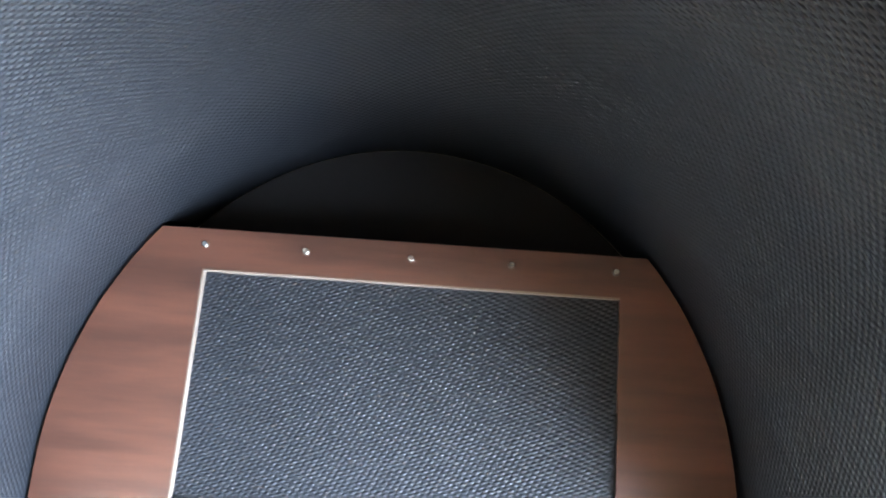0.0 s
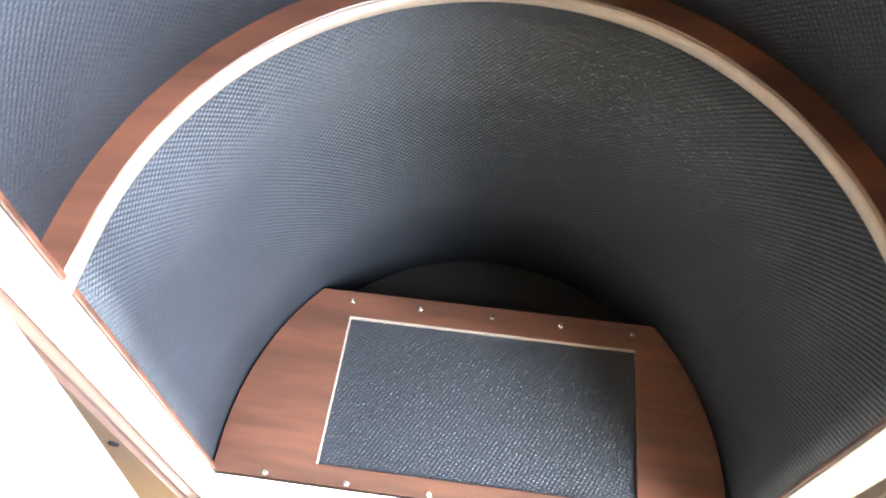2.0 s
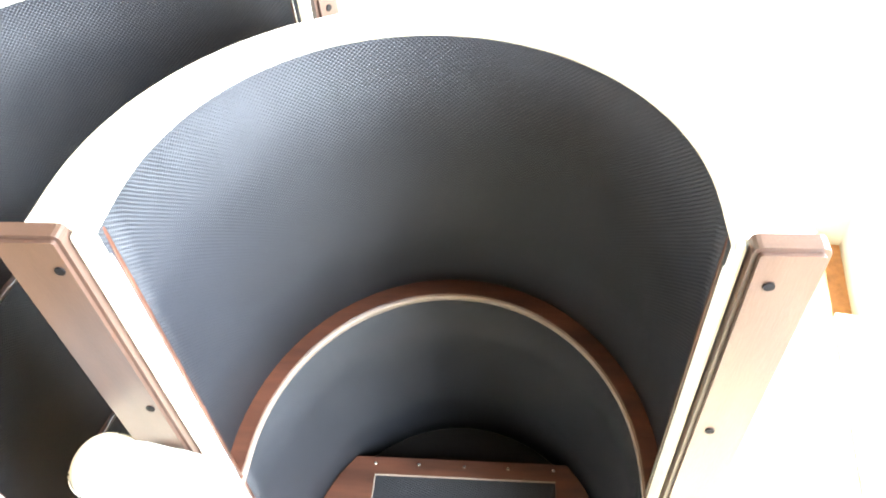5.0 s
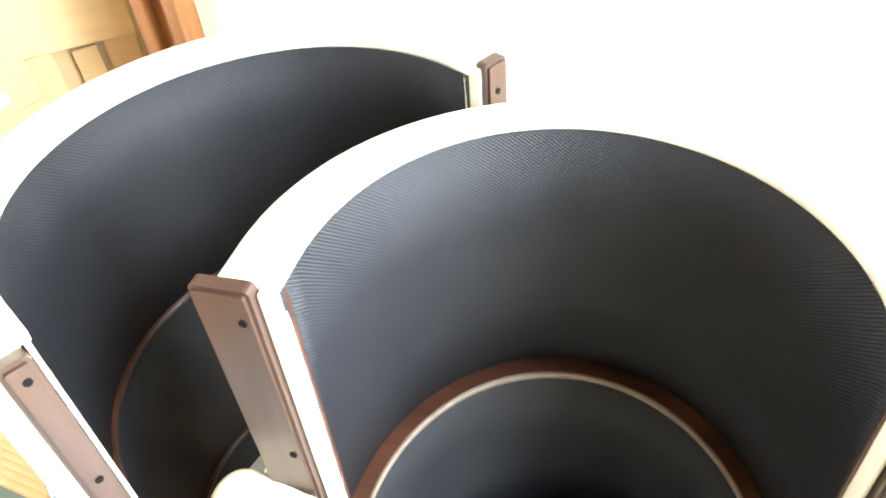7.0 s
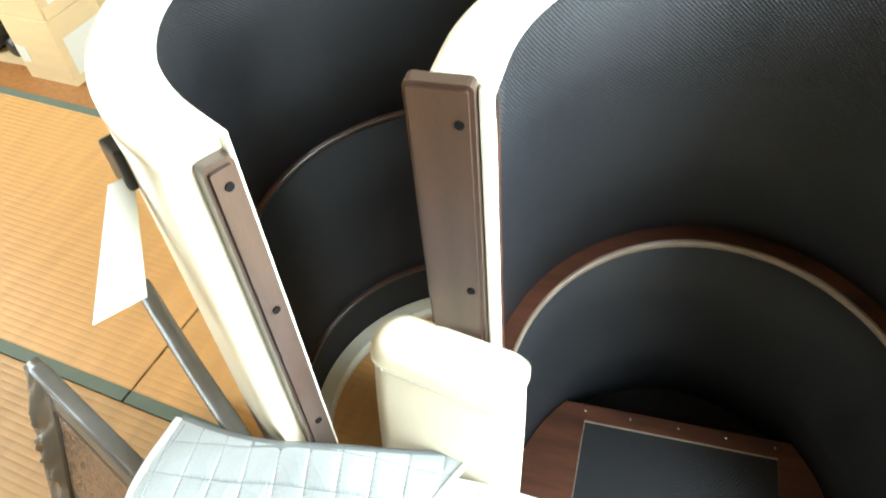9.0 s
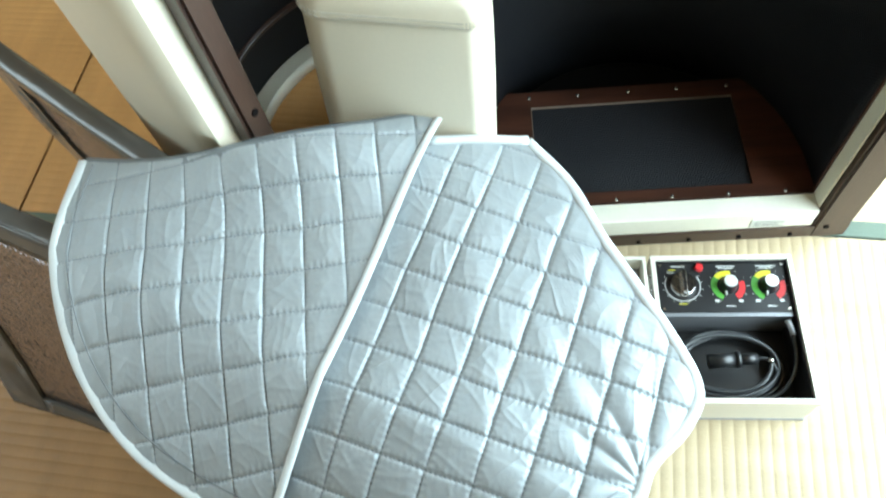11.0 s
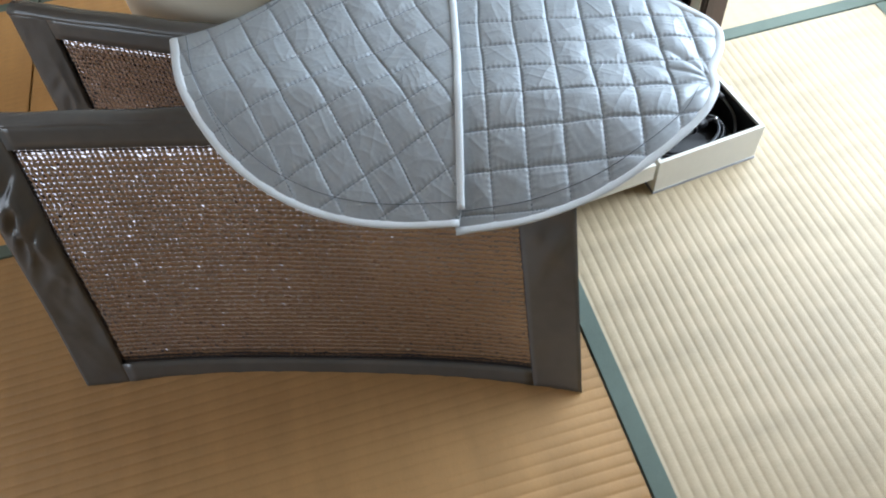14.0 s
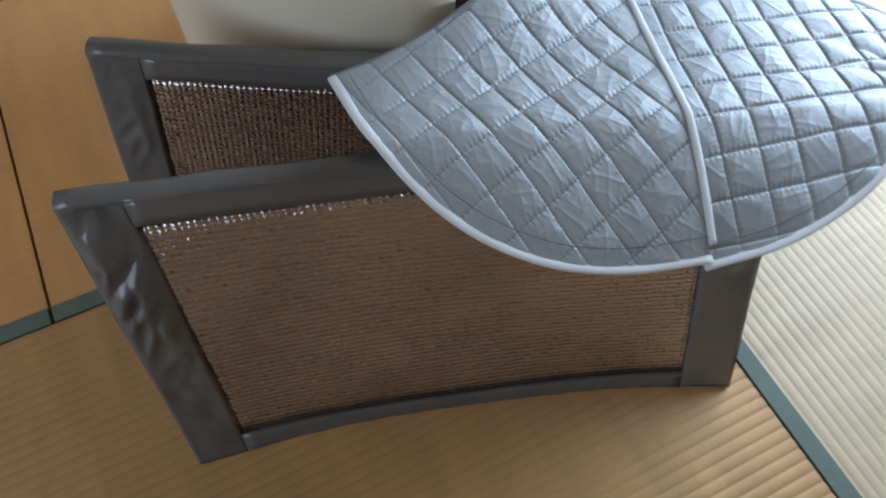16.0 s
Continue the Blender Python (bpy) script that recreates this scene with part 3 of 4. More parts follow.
# ---- folding foil panels ----
def foil_panel(bl, br, tr, tl, bow, label, edge=(0.062, 0.066, 0.034, 0.034)):
    """A padded board of grey vinyl with a bubble foil window; the corners are on its face."""
    bl, br, tr, tl = (Vector(p) for p in (bl, br, tr, tl))
    ob = group_of("foil_panel", Matrix.Identity(4), label, "foil panel", "foil panels")
    normal = (br - bl).cross(tl - bl).normalized()

    def face_point(s, t, d=0.0):
        p = (bl * (1 - s) + br * s) * (1 - t) + (tl * (1 - s) + tr * s) * t
        sag = bow * (1 - (2 * s - 1) ** 2) * (1 - 0.4 * t)
        wave = 0.0022 * math.sin(9 * s + 3 * t) * math.sin(7 * t + 2 * s)
        return p - normal * (sag + wave) + normal * d

    length, height = (br - bl).length, (tl - bl).length
    el, er, eb, et = edge[0] / length, edge[1] / length, edge[2] / height, edge[3] / height

    def folds(s, t):
        ridge = 1 - 2.0 * abs(noise.noise(Vector((s * 9 + t * 4, t * 12 - s * 34, bow * 50))))
        return 0.0100 * max(0.0, ridge) ** 2 * math.exp(-((t - 0.72) / 0.22) ** 2) + 0.0026 * noise.noise(Vector((s * 9 + t * 6, t * 9 - s * 16, bow * 50))) + 0.0012 * noise.noise(Vector((s * 40, t * 34 + s * 50, 4)))

    def patch(s0, s1, t0, t1, d0, d1, nx, ny, loose=0.0):
        bm = bmesh.new()
        layer = bm.loops.layers.uv.new("UVMap")
        grids = []
        for d in (d0, d1):
            grids.append([[bm.verts.new(face_point(s0 + (s1 - s0) * i / nx, t0 + (t1 - t0) * j / ny, d + (loose if d is d1 else 0.0) * min(1.0, 3.5 * min(i, nx - i) / nx) * folds(s0 + (s1 - s0) * i / nx, j / ny))) for i in range(nx + 1)] for j in range(ny + 1)])
        for g, f in ((grids[0], -1), (grids[1], 1)):
            for j in range(ny):
                for i in range(nx):
                    q = ((i, j), (i + 1, j), (i + 1, j + 1), (i, j + 1))[::f]
                    face = bm.faces.new([g[b][a] for a, b in q])
                    face.smooth = True
                    for l, (a, b) in zip(face.loops, q):
                        l[layer].uv = ((s0 + (s1 - s0) * a / nx) * length, (t0 + (t1 - t0) * b / ny) * height)
        g0, g1 = grids
        rim = [(i, 0) for i in range(nx)] + [(nx, j) for j in range(ny)] + [(i, ny) for i in range(nx, 0, -1)] + [(0, j) for j in range(ny, 0, -1)]
        for (a, b), (c, d) in zip(rim, rim[1:] + rim[:1]):
            bm.faces.new((g0[b][a], g0[d][c], g1[d][c], g1[b][a]))
        bmesh.ops.recalc_face_normals(bm, faces=bm.faces[:])
        return bm

    part("foil_sheet", patch(el * 0.9, 1 - er * 0.9, eb * 0.9, 1 - et * 0.9, -0.012, 0.0, 40, 16), FOIL, ob, "shiny bubble foil sheet")
    th = 0.0035
    part("side_edging", patch(0, el, 0, 1, -0.016, th, 16, 60, 1.6 if bow > 0.02 else 0.4), GREY_VINYL, ob, "grey vinyl edging")
    part("side_edging", patch(1 - er, 1, 0, 1, -0.016, th, 10, 48, 1.0), GREY_VINYL, ob, "grey vinyl edging")
    part("bottom_edging", patch(el, 1 - er, 0, eb, -0.016, th, 40, 3), GREY_VINYL, ob, "grey vinyl edging")
    part("top_edging", patch(el, 1 - er, 1 - et, 1, -0.018, th + 0.001, 40, 3), GREY_VINYL, ob, "grey vinyl edging")
    part("top_roll", tube([face_point(k / 40, 1.0, -0.007) + Vector((0, 0, 0.001 * math.sin(k * 0.9))) for k in range(41)], 0.0125, 12, 0.55), GREY_VINYL, ob, "folded vinyl top edge", True)
    return ob


foil_panel((-0.921, -0.202, 0.001), (-0.275, -0.519, 0.001), (-0.245, -0.392, 0.392), (-0.886, -0.057, 0.393), 0.030, "bubble foil panel with grey vinyl edges leaning on the mats")
rear_panel = foil_panel((-0.840, 0.140, 0.001), (-0.222, -0.372, 0.001), (-0.222, -0.362, 0.402), (-0.787, 0.087, 0.419), 0.010, "bubble foil panel with grey vinyl edges behind its twin")


def loose_foil(panel):
    """Crumpled foil that sticks out of the panel's open end."""
    rng = random.Random(12)
    bm = bmesh.new()
    rows = []
    for j in range(12):
        reach = 0.013 + 0.007 * rng.random()
        rows.append([bm.verts.new((-0.226 + reach * i / 4 + 0.003 * (rng.random() - 0.5), -0.372 + 0.010 * (rng.random() - 0.5), 0.004 + 0.0075 * j + 0.003 * rng.random())) for i in range(5)])
    for a, b in zip(rows, rows[1:]):
        for i in range(4):
            bm.faces.new((a[i], a[i + 1], b[i + 1], b[i]))
    part("loose_foil", bm, CHROME, panel, "crumpled silver foil at the open end")


loose_foil(rear_panel)


# ---- quilted cover ----
def cloth_height(p):
    """How high the cover lies: flat on the panels, falling off before and beside them."""
    x, y = p[0], p[1]
    line = -0.057 + (x + 0.886) * -0.51
    d = max(0.0, line - y)
    e = max(0.0, x + 0.22)
    hump = 0.032 * math.exp(-((x + 0.395) / 0.115) ** 2 - ((y + 0.105) / 0.06) ** 2)
    return 0.430 + hump - 0.62 * d ** 1.2 - 0.10 * e + 0.0022 * math.sin(23 * x + 9 * y) * math.sin(17 * y - 5 * x)


def quilting(x, y, turn, pitch, ox, oy):
    """The place in the quilt's cells, and the puff of the cloth between its stitched lines, with its creases."""
    c, s = math.cos(radians(turn)), math.sin(radians(turn))
    wob = 0.05 * noise.noise(Vector((x * 15, y * 15, turn)))
    a, b = ((x - ox) * c + (y - oy) * s) / pitch[0] + wob, (-(x - ox) * s + (y - oy) * c) / pitch[1] + wob
    u, v = abs(math.sin(math.pi * a)), abs(math.sin(math.pi * b))
    ia, ib = math.floor(a), math.floor(b)
    fa, fb = a - ia - 0.5, b - ib - 0.5
    cell = noise.noise(Vector((ia * 3.7 + 0.31, ib * 5.3 + 0.47, turn)))
    tip = noise.noise(Vector((ia * 2.9 + 0.6, ib * 4.1 + 0.2, turn + 11)))
    px, py = x * c + y * s, -x * s + y * c
    way = 7.0 * cell
    gx, gy = fa * math.cos(way) + fb * math.sin(way), -fa * math.sin(way) + fb * math.cos(way)
    sharp = 1 - abs(noise.noise(Vector((gx * 2.6 + 17 * tip, gy * 0.7 + ia, ib + turn)))) * 1.9
    other = 1 - abs(noise.noise(Vector((gx * 0.8 + ib, gy * 3.0 + 23 * cell, ia + turn + 7)))) * 1.9
    fine = 1 - abs(noise.noise(Vector((px * 150 + py * 40, py * 60 - px * 30, turn + 9)))) * 2.2
    pull = math.atan2(y + 0.425, x + 0.098)
    far_off = math.hypot(y + 0.425, x + 0.098)
    stress = math.exp(-far_off / 0.075) * abs(math.sin(pull * 6.5 + 1.5 * noise.noise(Vector((x * 9, y * 9, 2))))) * min(1.0, far_off / 0.02)
    crease = 0.15 * max(0.0, sharp) ** 3 + 0.13 * max(0.0, other) ** 3 + 0.03 * max(0.0, fine) ** 3 + 0.9 * stress
    da, db = abs(a - round(a)) * pitch[0], abs(b - round(b)) * pitch[1]
    stitch = (1 - 0.8 * math.exp(-(da / 0.0013) ** 2)) * (1 - 0.8 * math.exp(-(db / 0.0013) ** 2))
    pucker = 0.075 * (math.exp(-(da / 0.0045) ** 2) * math.sin(b * pitch[1] * 1150 + 3 * cell) + math.exp(-(db / 0.0045) ** 2) * math.sin(a * pitch[0] * 1150 + 3 * tip))
    puff = 0.72 * (u * v) ** 0.36 * (0.95 + 0.4 * cell) + 0.5 * u * v * (fa * cell + fb * tip)
    return a, b, pucker + stitch * (0.20 + 0.85 * puff) + 0.8 * stress + crease * (u * v) ** 0.3 + 0.18 * noise.noise(Vector((x * 30, y * 30, turn + 3)))


def cloth(side_a, side_b, n, turn, pitch, lift, origin, sag=0.0):
    bm = bmesh.new()
    layer = bm.loops.layers.uv.new("UVMap")
    cells = {}
    a, b = smooth_line(side_a, n), smooth_line(side_b, n)
    top, low = [], []
    for i in range(n):
        rt, rl = [], []
        for j in range(n):
            p = a[i].lerp(b[i], j / (n - 1))
            p.y -= sag * math.sin(math.pi * j / (n - 1)) * max(0.0, 1 - 4 * i / n) ** 1.5
            edge = min(1.0, 6 * min(j, n - 1 - j, i, n - 1 - i) / n)
            z = cloth_height(p) + lift
            qa, qb, q = quilting(p.x, p.y, turn, pitch, *origin)
            rt.append(bm.verts.new((p.x, p.y, z + 0.0046 * q * (0.35 + 0.65 * edge))))
            cells[rt[-1]] = (qa, qb)
            rl.append(bm.verts.new((p.x, p.y, z - 0.0035)))
        top.append(rt)
        low.append(rl)
    for g, f in ((top, 1), (low, -1)):
        for i in range(n - 1):
            for j in range(n - 1):
                face = bm.faces.new((g[i][j], g[i][j + 1], g[i + 1][j + 1], g[i + 1][j])[::f])
                face.smooth = True
                if f == 1:
                    for l in face.loops:
                        l[layer].uv = cells[l.vert]
    rim = [(0, j) for j in range(n - 1)] + [(i, n - 1) for i in range(n - 1)] + [(n - 1, j) for j in range(n - 1, 0, -1)] + [(i, 0) for i in range(n - 1, 0, -1)]
    for (i, j), (k, l) in zip(rim, rim[1:] + rim[:1]):
        bm.faces.new((top[i][j], top[k][l], low[k][l], low[i][j]))
    bmesh.ops.recalc_face_normals(bm, faces=bm.faces[:])
    return bm


def cover():
    ob = group_of("quilted_cover", Matrix.Identity(4), "silver grey quilted cloth cover lying folded on the foil panels", "cover")
    seam = [(-0.244, -0.071, 0), (-0.286, -0.172, 0), (-0.330, -0.287, 0), (-0.366, -0.372, 0), (-0.396, -0.438, 0)]
    outer = [(-0.603, -0.103, 0), (-0.610, -0.180, 0), (-0.601, -0.250, 0), (-0.576, -0.312, 0), (-0.533, -0.367, 0), (-0.476, -0.409, 0), (-0.402, -0.446, 0)]
    under = [(-0.266, -0.105, 0)] + [(x - 0.008, y, 0) for x, y, _ in seam[1:]]
    right = [(-0.166, -0.100, 0), (-0.131, -0.147, 0), (-0.105, -0.210, 0), (-0.061, -0.300, 0), (-0.046, -0.347, 0), (-0.061, -0.378, 0), (-0.092, -0.407, 0), (-0.109, -0.436, 0), (-0.150, -0.462, 0), (-0.237, -0.479, 0), (-0.326, -0.472, 0), (-0.406, -0.446, 0)]
    part("folded_half", cloth(seam, outer, 340, 5.0, (0.0365, 0.0405), 0.008, (-0.45, -0.16), 0.030), QUILT, ob, "silver quilted cloth, folded over")
    part("lower_half", cloth(under, right, 340, -21.5, (0.0385, 0.0385), -0.004, (-0.345, -0.292)), QUILT, ob, "silver quilted cloth")

    def on_cloth(pts, n, lift):
        return [Vector((p.x, p.y, cloth_height(p) + lift)) for p in smooth_line(pts, n)]

    part("binding", tube(on_cloth(outer, 60, 0.008), 0.0052, 10, 0.5), BINDING, ob, "white binding tape", True)
    part("binding", tube(on_cloth(seam, 60, 0.011), 0.0038, 8, 0.45), BINDING, ob, "white binding tape", True)
    part("binding", tube(on_cloth(right, 110, -0.003), 0.0050, 10, 0.5), BINDING, ob, "white binding tape", True)
    part("binding", tube(on_cloth([(-0.262, -0.104, 0), (-0.21, -0.100, 0), (-0.166, -0.100, 0)], 12, -0.002), 0.005, 8, 0.7), BINDING, ob, "white binding tape", True)
    fold = on_cloth([(-0.602, -0.104, 0), (-0.52, -0.1165, 0), (-0.442, -0.1185, 0), (-0.346, -0.1035, 0), (-0.246, -0.072, 0)], 40, -0.002)
    part("fold", tube(fold, 0.0105, 12), QUILT, ob, "rounded fold of the cloth", True)
    loop = [Vector((-0.242 + 0.030 * math.sin(t) * 0.6 + 0.012 * t / 3.14, -0.071 - 0.016 * t / 3.14, 0.418 + 0.014 * math.cos(t))) for t in [math.pi * i / 12 for i in range(13)]]
    part("turned_edge", tube(loop, 0.0052, 8, 0.6), BINDING, ob, "white binding tape, turned under", True)
    # stitched crease inside the edge, its shade drawn as a thin dark cord
    for pts, inset, n in ((outer, 0.016, 150), (right[7:], 0.015, 130)):
        line = smooth_line(pts, n)
        mid = Vector((-0.33, -0.25, 0))
        bm = bmesh.new()
        for k, p in enumerate(line[:-1]):
            q = line[k + 1]
            a, b = p + (mid - p).normalized() * inset, q + (mid - q).normalized() * inset
            lift = 0.0122 if pts is outer else -0.0002
            tube([Vector((a.x, a.y, cloth_height(a) + lift)), Vector((b.x, b.y, cloth_height(b) + lift))], 0.0005, 4, 1.0, (0, 0, 1), bm)
        part("stitching", bm, CREASE_SHADE, ob, "stitched line inside the edge, its crease shade as dark colour")


cover()


# ---- control box ----
RED = mat("red_paint", (0.55, 0.025, 0.03), 0.35, vary=0.1)
YELLOW = mat("yellow_paint", (0.60, 0.55, 0.03), 0.45, vary=0.1)
GREEN = mat("green_paint", (0.10, 0.36, 0.05), 0.45, vary=0.1)
WHITE_PRINT = mat("white_print", (0.55, 0.56, 0.55), 0.6, vary=0.1)
SPUN = mat("spun_aluminium", (0.82, 0.82, 0.80), 0.42, 0.9, vary=0.05)
GREY_METAL = mat("grey_metal", (0.30, 0.31, 0.33), 0.35, 0.6, vary=0.1)


def arc_strip(r0, r1, a0, a1, z0, z1, cx, cy, n=14):
    """A flat piece of a ring, angles in degrees from +x."""
    bm = bmesh.new()
    rows = []
    for k in range(n + 1):
        t = radians(a0 + (a1 - a0) * k / n)
        rows.append([bm.verts.new((cx + r * math.cos(t), cy + r * math.sin(t), z)) for r, z in ((r0, z0), (r1, z0), (r1, z1), (r0, z1))])
    for a, b in zip(rows, rows[1:]):
        for k in range(4):
            bm.faces.new((a[k], a[(k + 1) % 4], b[(k + 1) % 4], b[k]))
    bm.faces.new(rows[0])
    bm.faces.new(rows[-1][::-1])
    bmesh.ops.recalc_face_normals(bm, faces=bm.faces[:])
    return bm


def sides(w, d, t):
    """The four upright sides of an open box, butted end to end."""
    return ((-w, w, -d, -d + t), (-w, w, d - t, d), (-w, -w + t, -d + t, d - t), (w - t, w, -d + t, d - t))


def control_box():
    ob = group_of("control_box", pose(0.098, -0.163, 0, 0, 0, -2.5), "open cream steel control box with dials and a coiled cable", "control box")
    w, d, h, t = 0.094, 0.104, 0.074, 0.0065
    case = part("case_bottom", block(-w, w, -d, d, 0.001, 0.006), BOX_CREAM, ob)
    for x0, x1, y_0, y_1 in sides(w, d, t):
        part("case_side", block(x0, x1, y_0, y_1, 0.006, h, 0.0008), BOX_CREAM, ob, "cream painted steel side")
    part("base_trim", block(-w - 0.0012, w + 0.0012, -d - 0.0012, d + 0.0012, 0.0, 0.0045, 0.001), GREY_METAL, case)
    part("liner_floor", block(-w + t, w - t, -d + t, d - t, 0.0065, 0.010), PLASTIC, ob, "black inner lining")
    lx, ly = w - t - 0.0005, d - t - 0.0005
    for x0, x1, y_0, y_1 in ((-lx, lx, -ly, -ly + 0.0015), (-lx, lx, ly - 0.0015, ly), (-lx, -lx + 0.0015, -ly + 0.0015, ly - 0.0015), (lx - 0.0015, lx, -ly + 0.0015, ly - 0.0015)):
        part("liner_side", block(x0, x1, y_0, y_1, 0.010, h - 0.004), PLASTIC, ob, "black inner lining")
    panel = part("control_panel", block(-w + t + 0.002, w - t - 0.002, 0.022, d - t - 0.002, 0.060, 0.0655, 0.0006), PLASTIC, ob, "black control panel")
    part("divider", block(-w + t + 0.002, w - t - 0.002, 0.016, 0.0215, 0.012, 0.066, 0.0008), GREY_METAL, ob, "grey metal divider")
    z = 0.0656
    # timer
    cx, cy = -0.053, 0.062
    part("timer_scale", arc_strip(0.0228, 0.0240, 150, 395, z, z + 0.0004, cx, cy, 30), WHITE_PRINT, panel, "white scale")
    timer = part("timer_knob", disc(0.0185, 0.008, 36, "Z", (cx, cy, z + 0.0042), 0.0165, 0.001), CHROME, ob, "round chrome timer knob")
    grip = block(-0.0032, 0.0032, -0.0165, 0.0165, 0.0, 0.0085, 0.0012)
    bmesh.ops.translate(grip, verts=grip.verts[:], vec=(cx, cy, z + 0.0078))
    part("grip", grip, CHROME, timer, "raised chrome grip")
    part("pilot_lamp", disc(0.0062, 0.005, 20, "Z", (-0.029, 0.0885, z + 0.0024), 0.0052, 0.001), RED, ob, "red pilot lamp")
    for k, kx in enumerate((0.007, 0.060)):
        ky = 0.061
        part("dial_scale", arc_strip(0.0145, 0.0225, 190, 245, z, z + 0.0005, kx, ky), GREEN, panel, "green part of the scale")
        part("dial_scale", arc_strip(0.0145, 0.0225, 140, 189, z, z + 0.0005, kx, ky), GREEN, panel, "green part of the scale")
        part("dial_scale", arc_strip(0.0145, 0.0225, 75, 139, z, z + 0.0005, kx, ky), YELLOW, panel, "yellow part of the scale")
        part("dial_scale", arc_strip(0.0145, 0.0225, -60, 20, z, z + 0.0005, kx, ky), RED, panel, "red part of the scale")
        knob = part("knob", disc(0.0118, 0.015, 28, "Z", (kx, ky, z + 0.0076), 0.0098, 0.001), PLASTIC, ob, "black knob")
        part("cap", disc(0.0086, 0.0016, 28, "Z", (kx, ky, z + 0.0158)), SPUN, knob, "spun metal cap")
        ptr = block(-0.001, 0.001, -0.0112, -0.006, 0.0, 0.006, 0.0004)
        bmesh.ops.translate(ptr, verts=ptr.verts[:], vec=(kx - 0.005, ky - 0.004, z + 0.001))
        part("pointer", ptr, WHITE_PRINT, knob, "white pointer")
        for a in range(11):
            ang = radians(-60 + a * 30)
            part("tick", block(kx + 0.0250 * math.cos(ang) - 0.0006, kx + 0.0250 * math.cos(ang) + 0.0006, ky + 0.0250 * math.sin(ang) - 0.0006, ky + 0.0250 * math.sin(ang) + 0.0006, z, z + 0.0004), WHITE_PRINT, panel)
        for yy, half in ((0.0905, 0.013), (0.0875, 0.010), (0.0310, 0.006)):
            part("printed_line", block(kx - half, kx + half, yy - 0.0007, yy + 0.0007, z, z + 0.0004), WHITE_PRINT, panel)
        for sx in (-0.017, 0.014):
            part("corner_mark", block(kx + sx - 0.003, kx + sx + 0.003, 0.037, 0.0405, z, z + 0.0004), WHITE_PRINT, panel)
    for yy, x0, x1, m in ((0.0905, -0.066, -0.048, WHITE_PRINT), (0.0855, -0.070, -0.060, YELLOW), (0.0815, -0.072, -0.062, WHITE_PRINT), (0.0345, -0.060, -0.050, YELLOW)):
        part("printed_line", block(x0, x1, yy - 0.0007, yy + 0.0007, z, z + 0.0004), m, panel)
    for a in range(12):
        ang = radians(150 + a * 22)
        part("tick", block(cx + 0.0265 * math.cos(ang) - 0.0006, cx + 0.0265 * math.cos(ang) + 0.0006, cy + 0.0265 * math.sin(ang) - 0.0006, cy + 0.0265 * math.sin(ang) + 0.0006, z, z + 0.0004), WHITE_PRINT, panel)
    for sx, sy in ((-0.081, 0.092), (0.081, 0.092), (-0.081, 0.027), (0.081, 0.027)):
        part("panel_screw", disc(0.0022, 0.0016, 12, "Z", (sx, sy, z + 0.0006)), STEEL, panel)
    # latch and hinge
    latch = part("latch", block(w, w + 0.004, -0.004, 0.012, 0.050, 0.066, 0.001), CHROME, ob, "chrome latch")
    part("latch_loop", tube([Vector((w + 0.005, -0.002 + 0.006 * math.cos(a), 0.064 + 0.008 * math.sin(a))) for a in [math.pi * i / 8 for i in range(9)]], 0.0008, 6), STEEL, latch)
    for hy in (-0.06, 0.06):
        part("hinge", disc(0.0028, 0.026, 12, "Y", (-w - 0.0028, hy, h - 0.003)), STEEL, ob, "steel hinge")
    # lid, opened flat beside the case
    lw = 0.090
    x_off = -w - 0.0060 - lw
    lid = part("lid", block(x_off - lw, x_off + lw, -d, d, 0.039, 0.043), BOX_CREAM, ob, "cream lid, open")
    for x0, x1, y_0, y_1 in sides(lw, d, 0.005):
        part("lid_side", block(x_off + x0, x_off + x1, y_0, y_1, 0.043, h - 0.001, 0.0008), BOX_CREAM, lid)
    part("lid_lining", block(x_off - lw + 0.006, x_off + lw - 0.006, -d + 0.006, d - 0.006, 0.0432, 0.046), GREY_METAL, lid, "grey lid lining")
    part("lid_foot", block(x_off - lw + 0.01, x_off - lw + 0.03, -0.09, 0.09, 0.0, 0.039, 0.002), PLASTIC, lid, "dark rubber foot")
    return ob


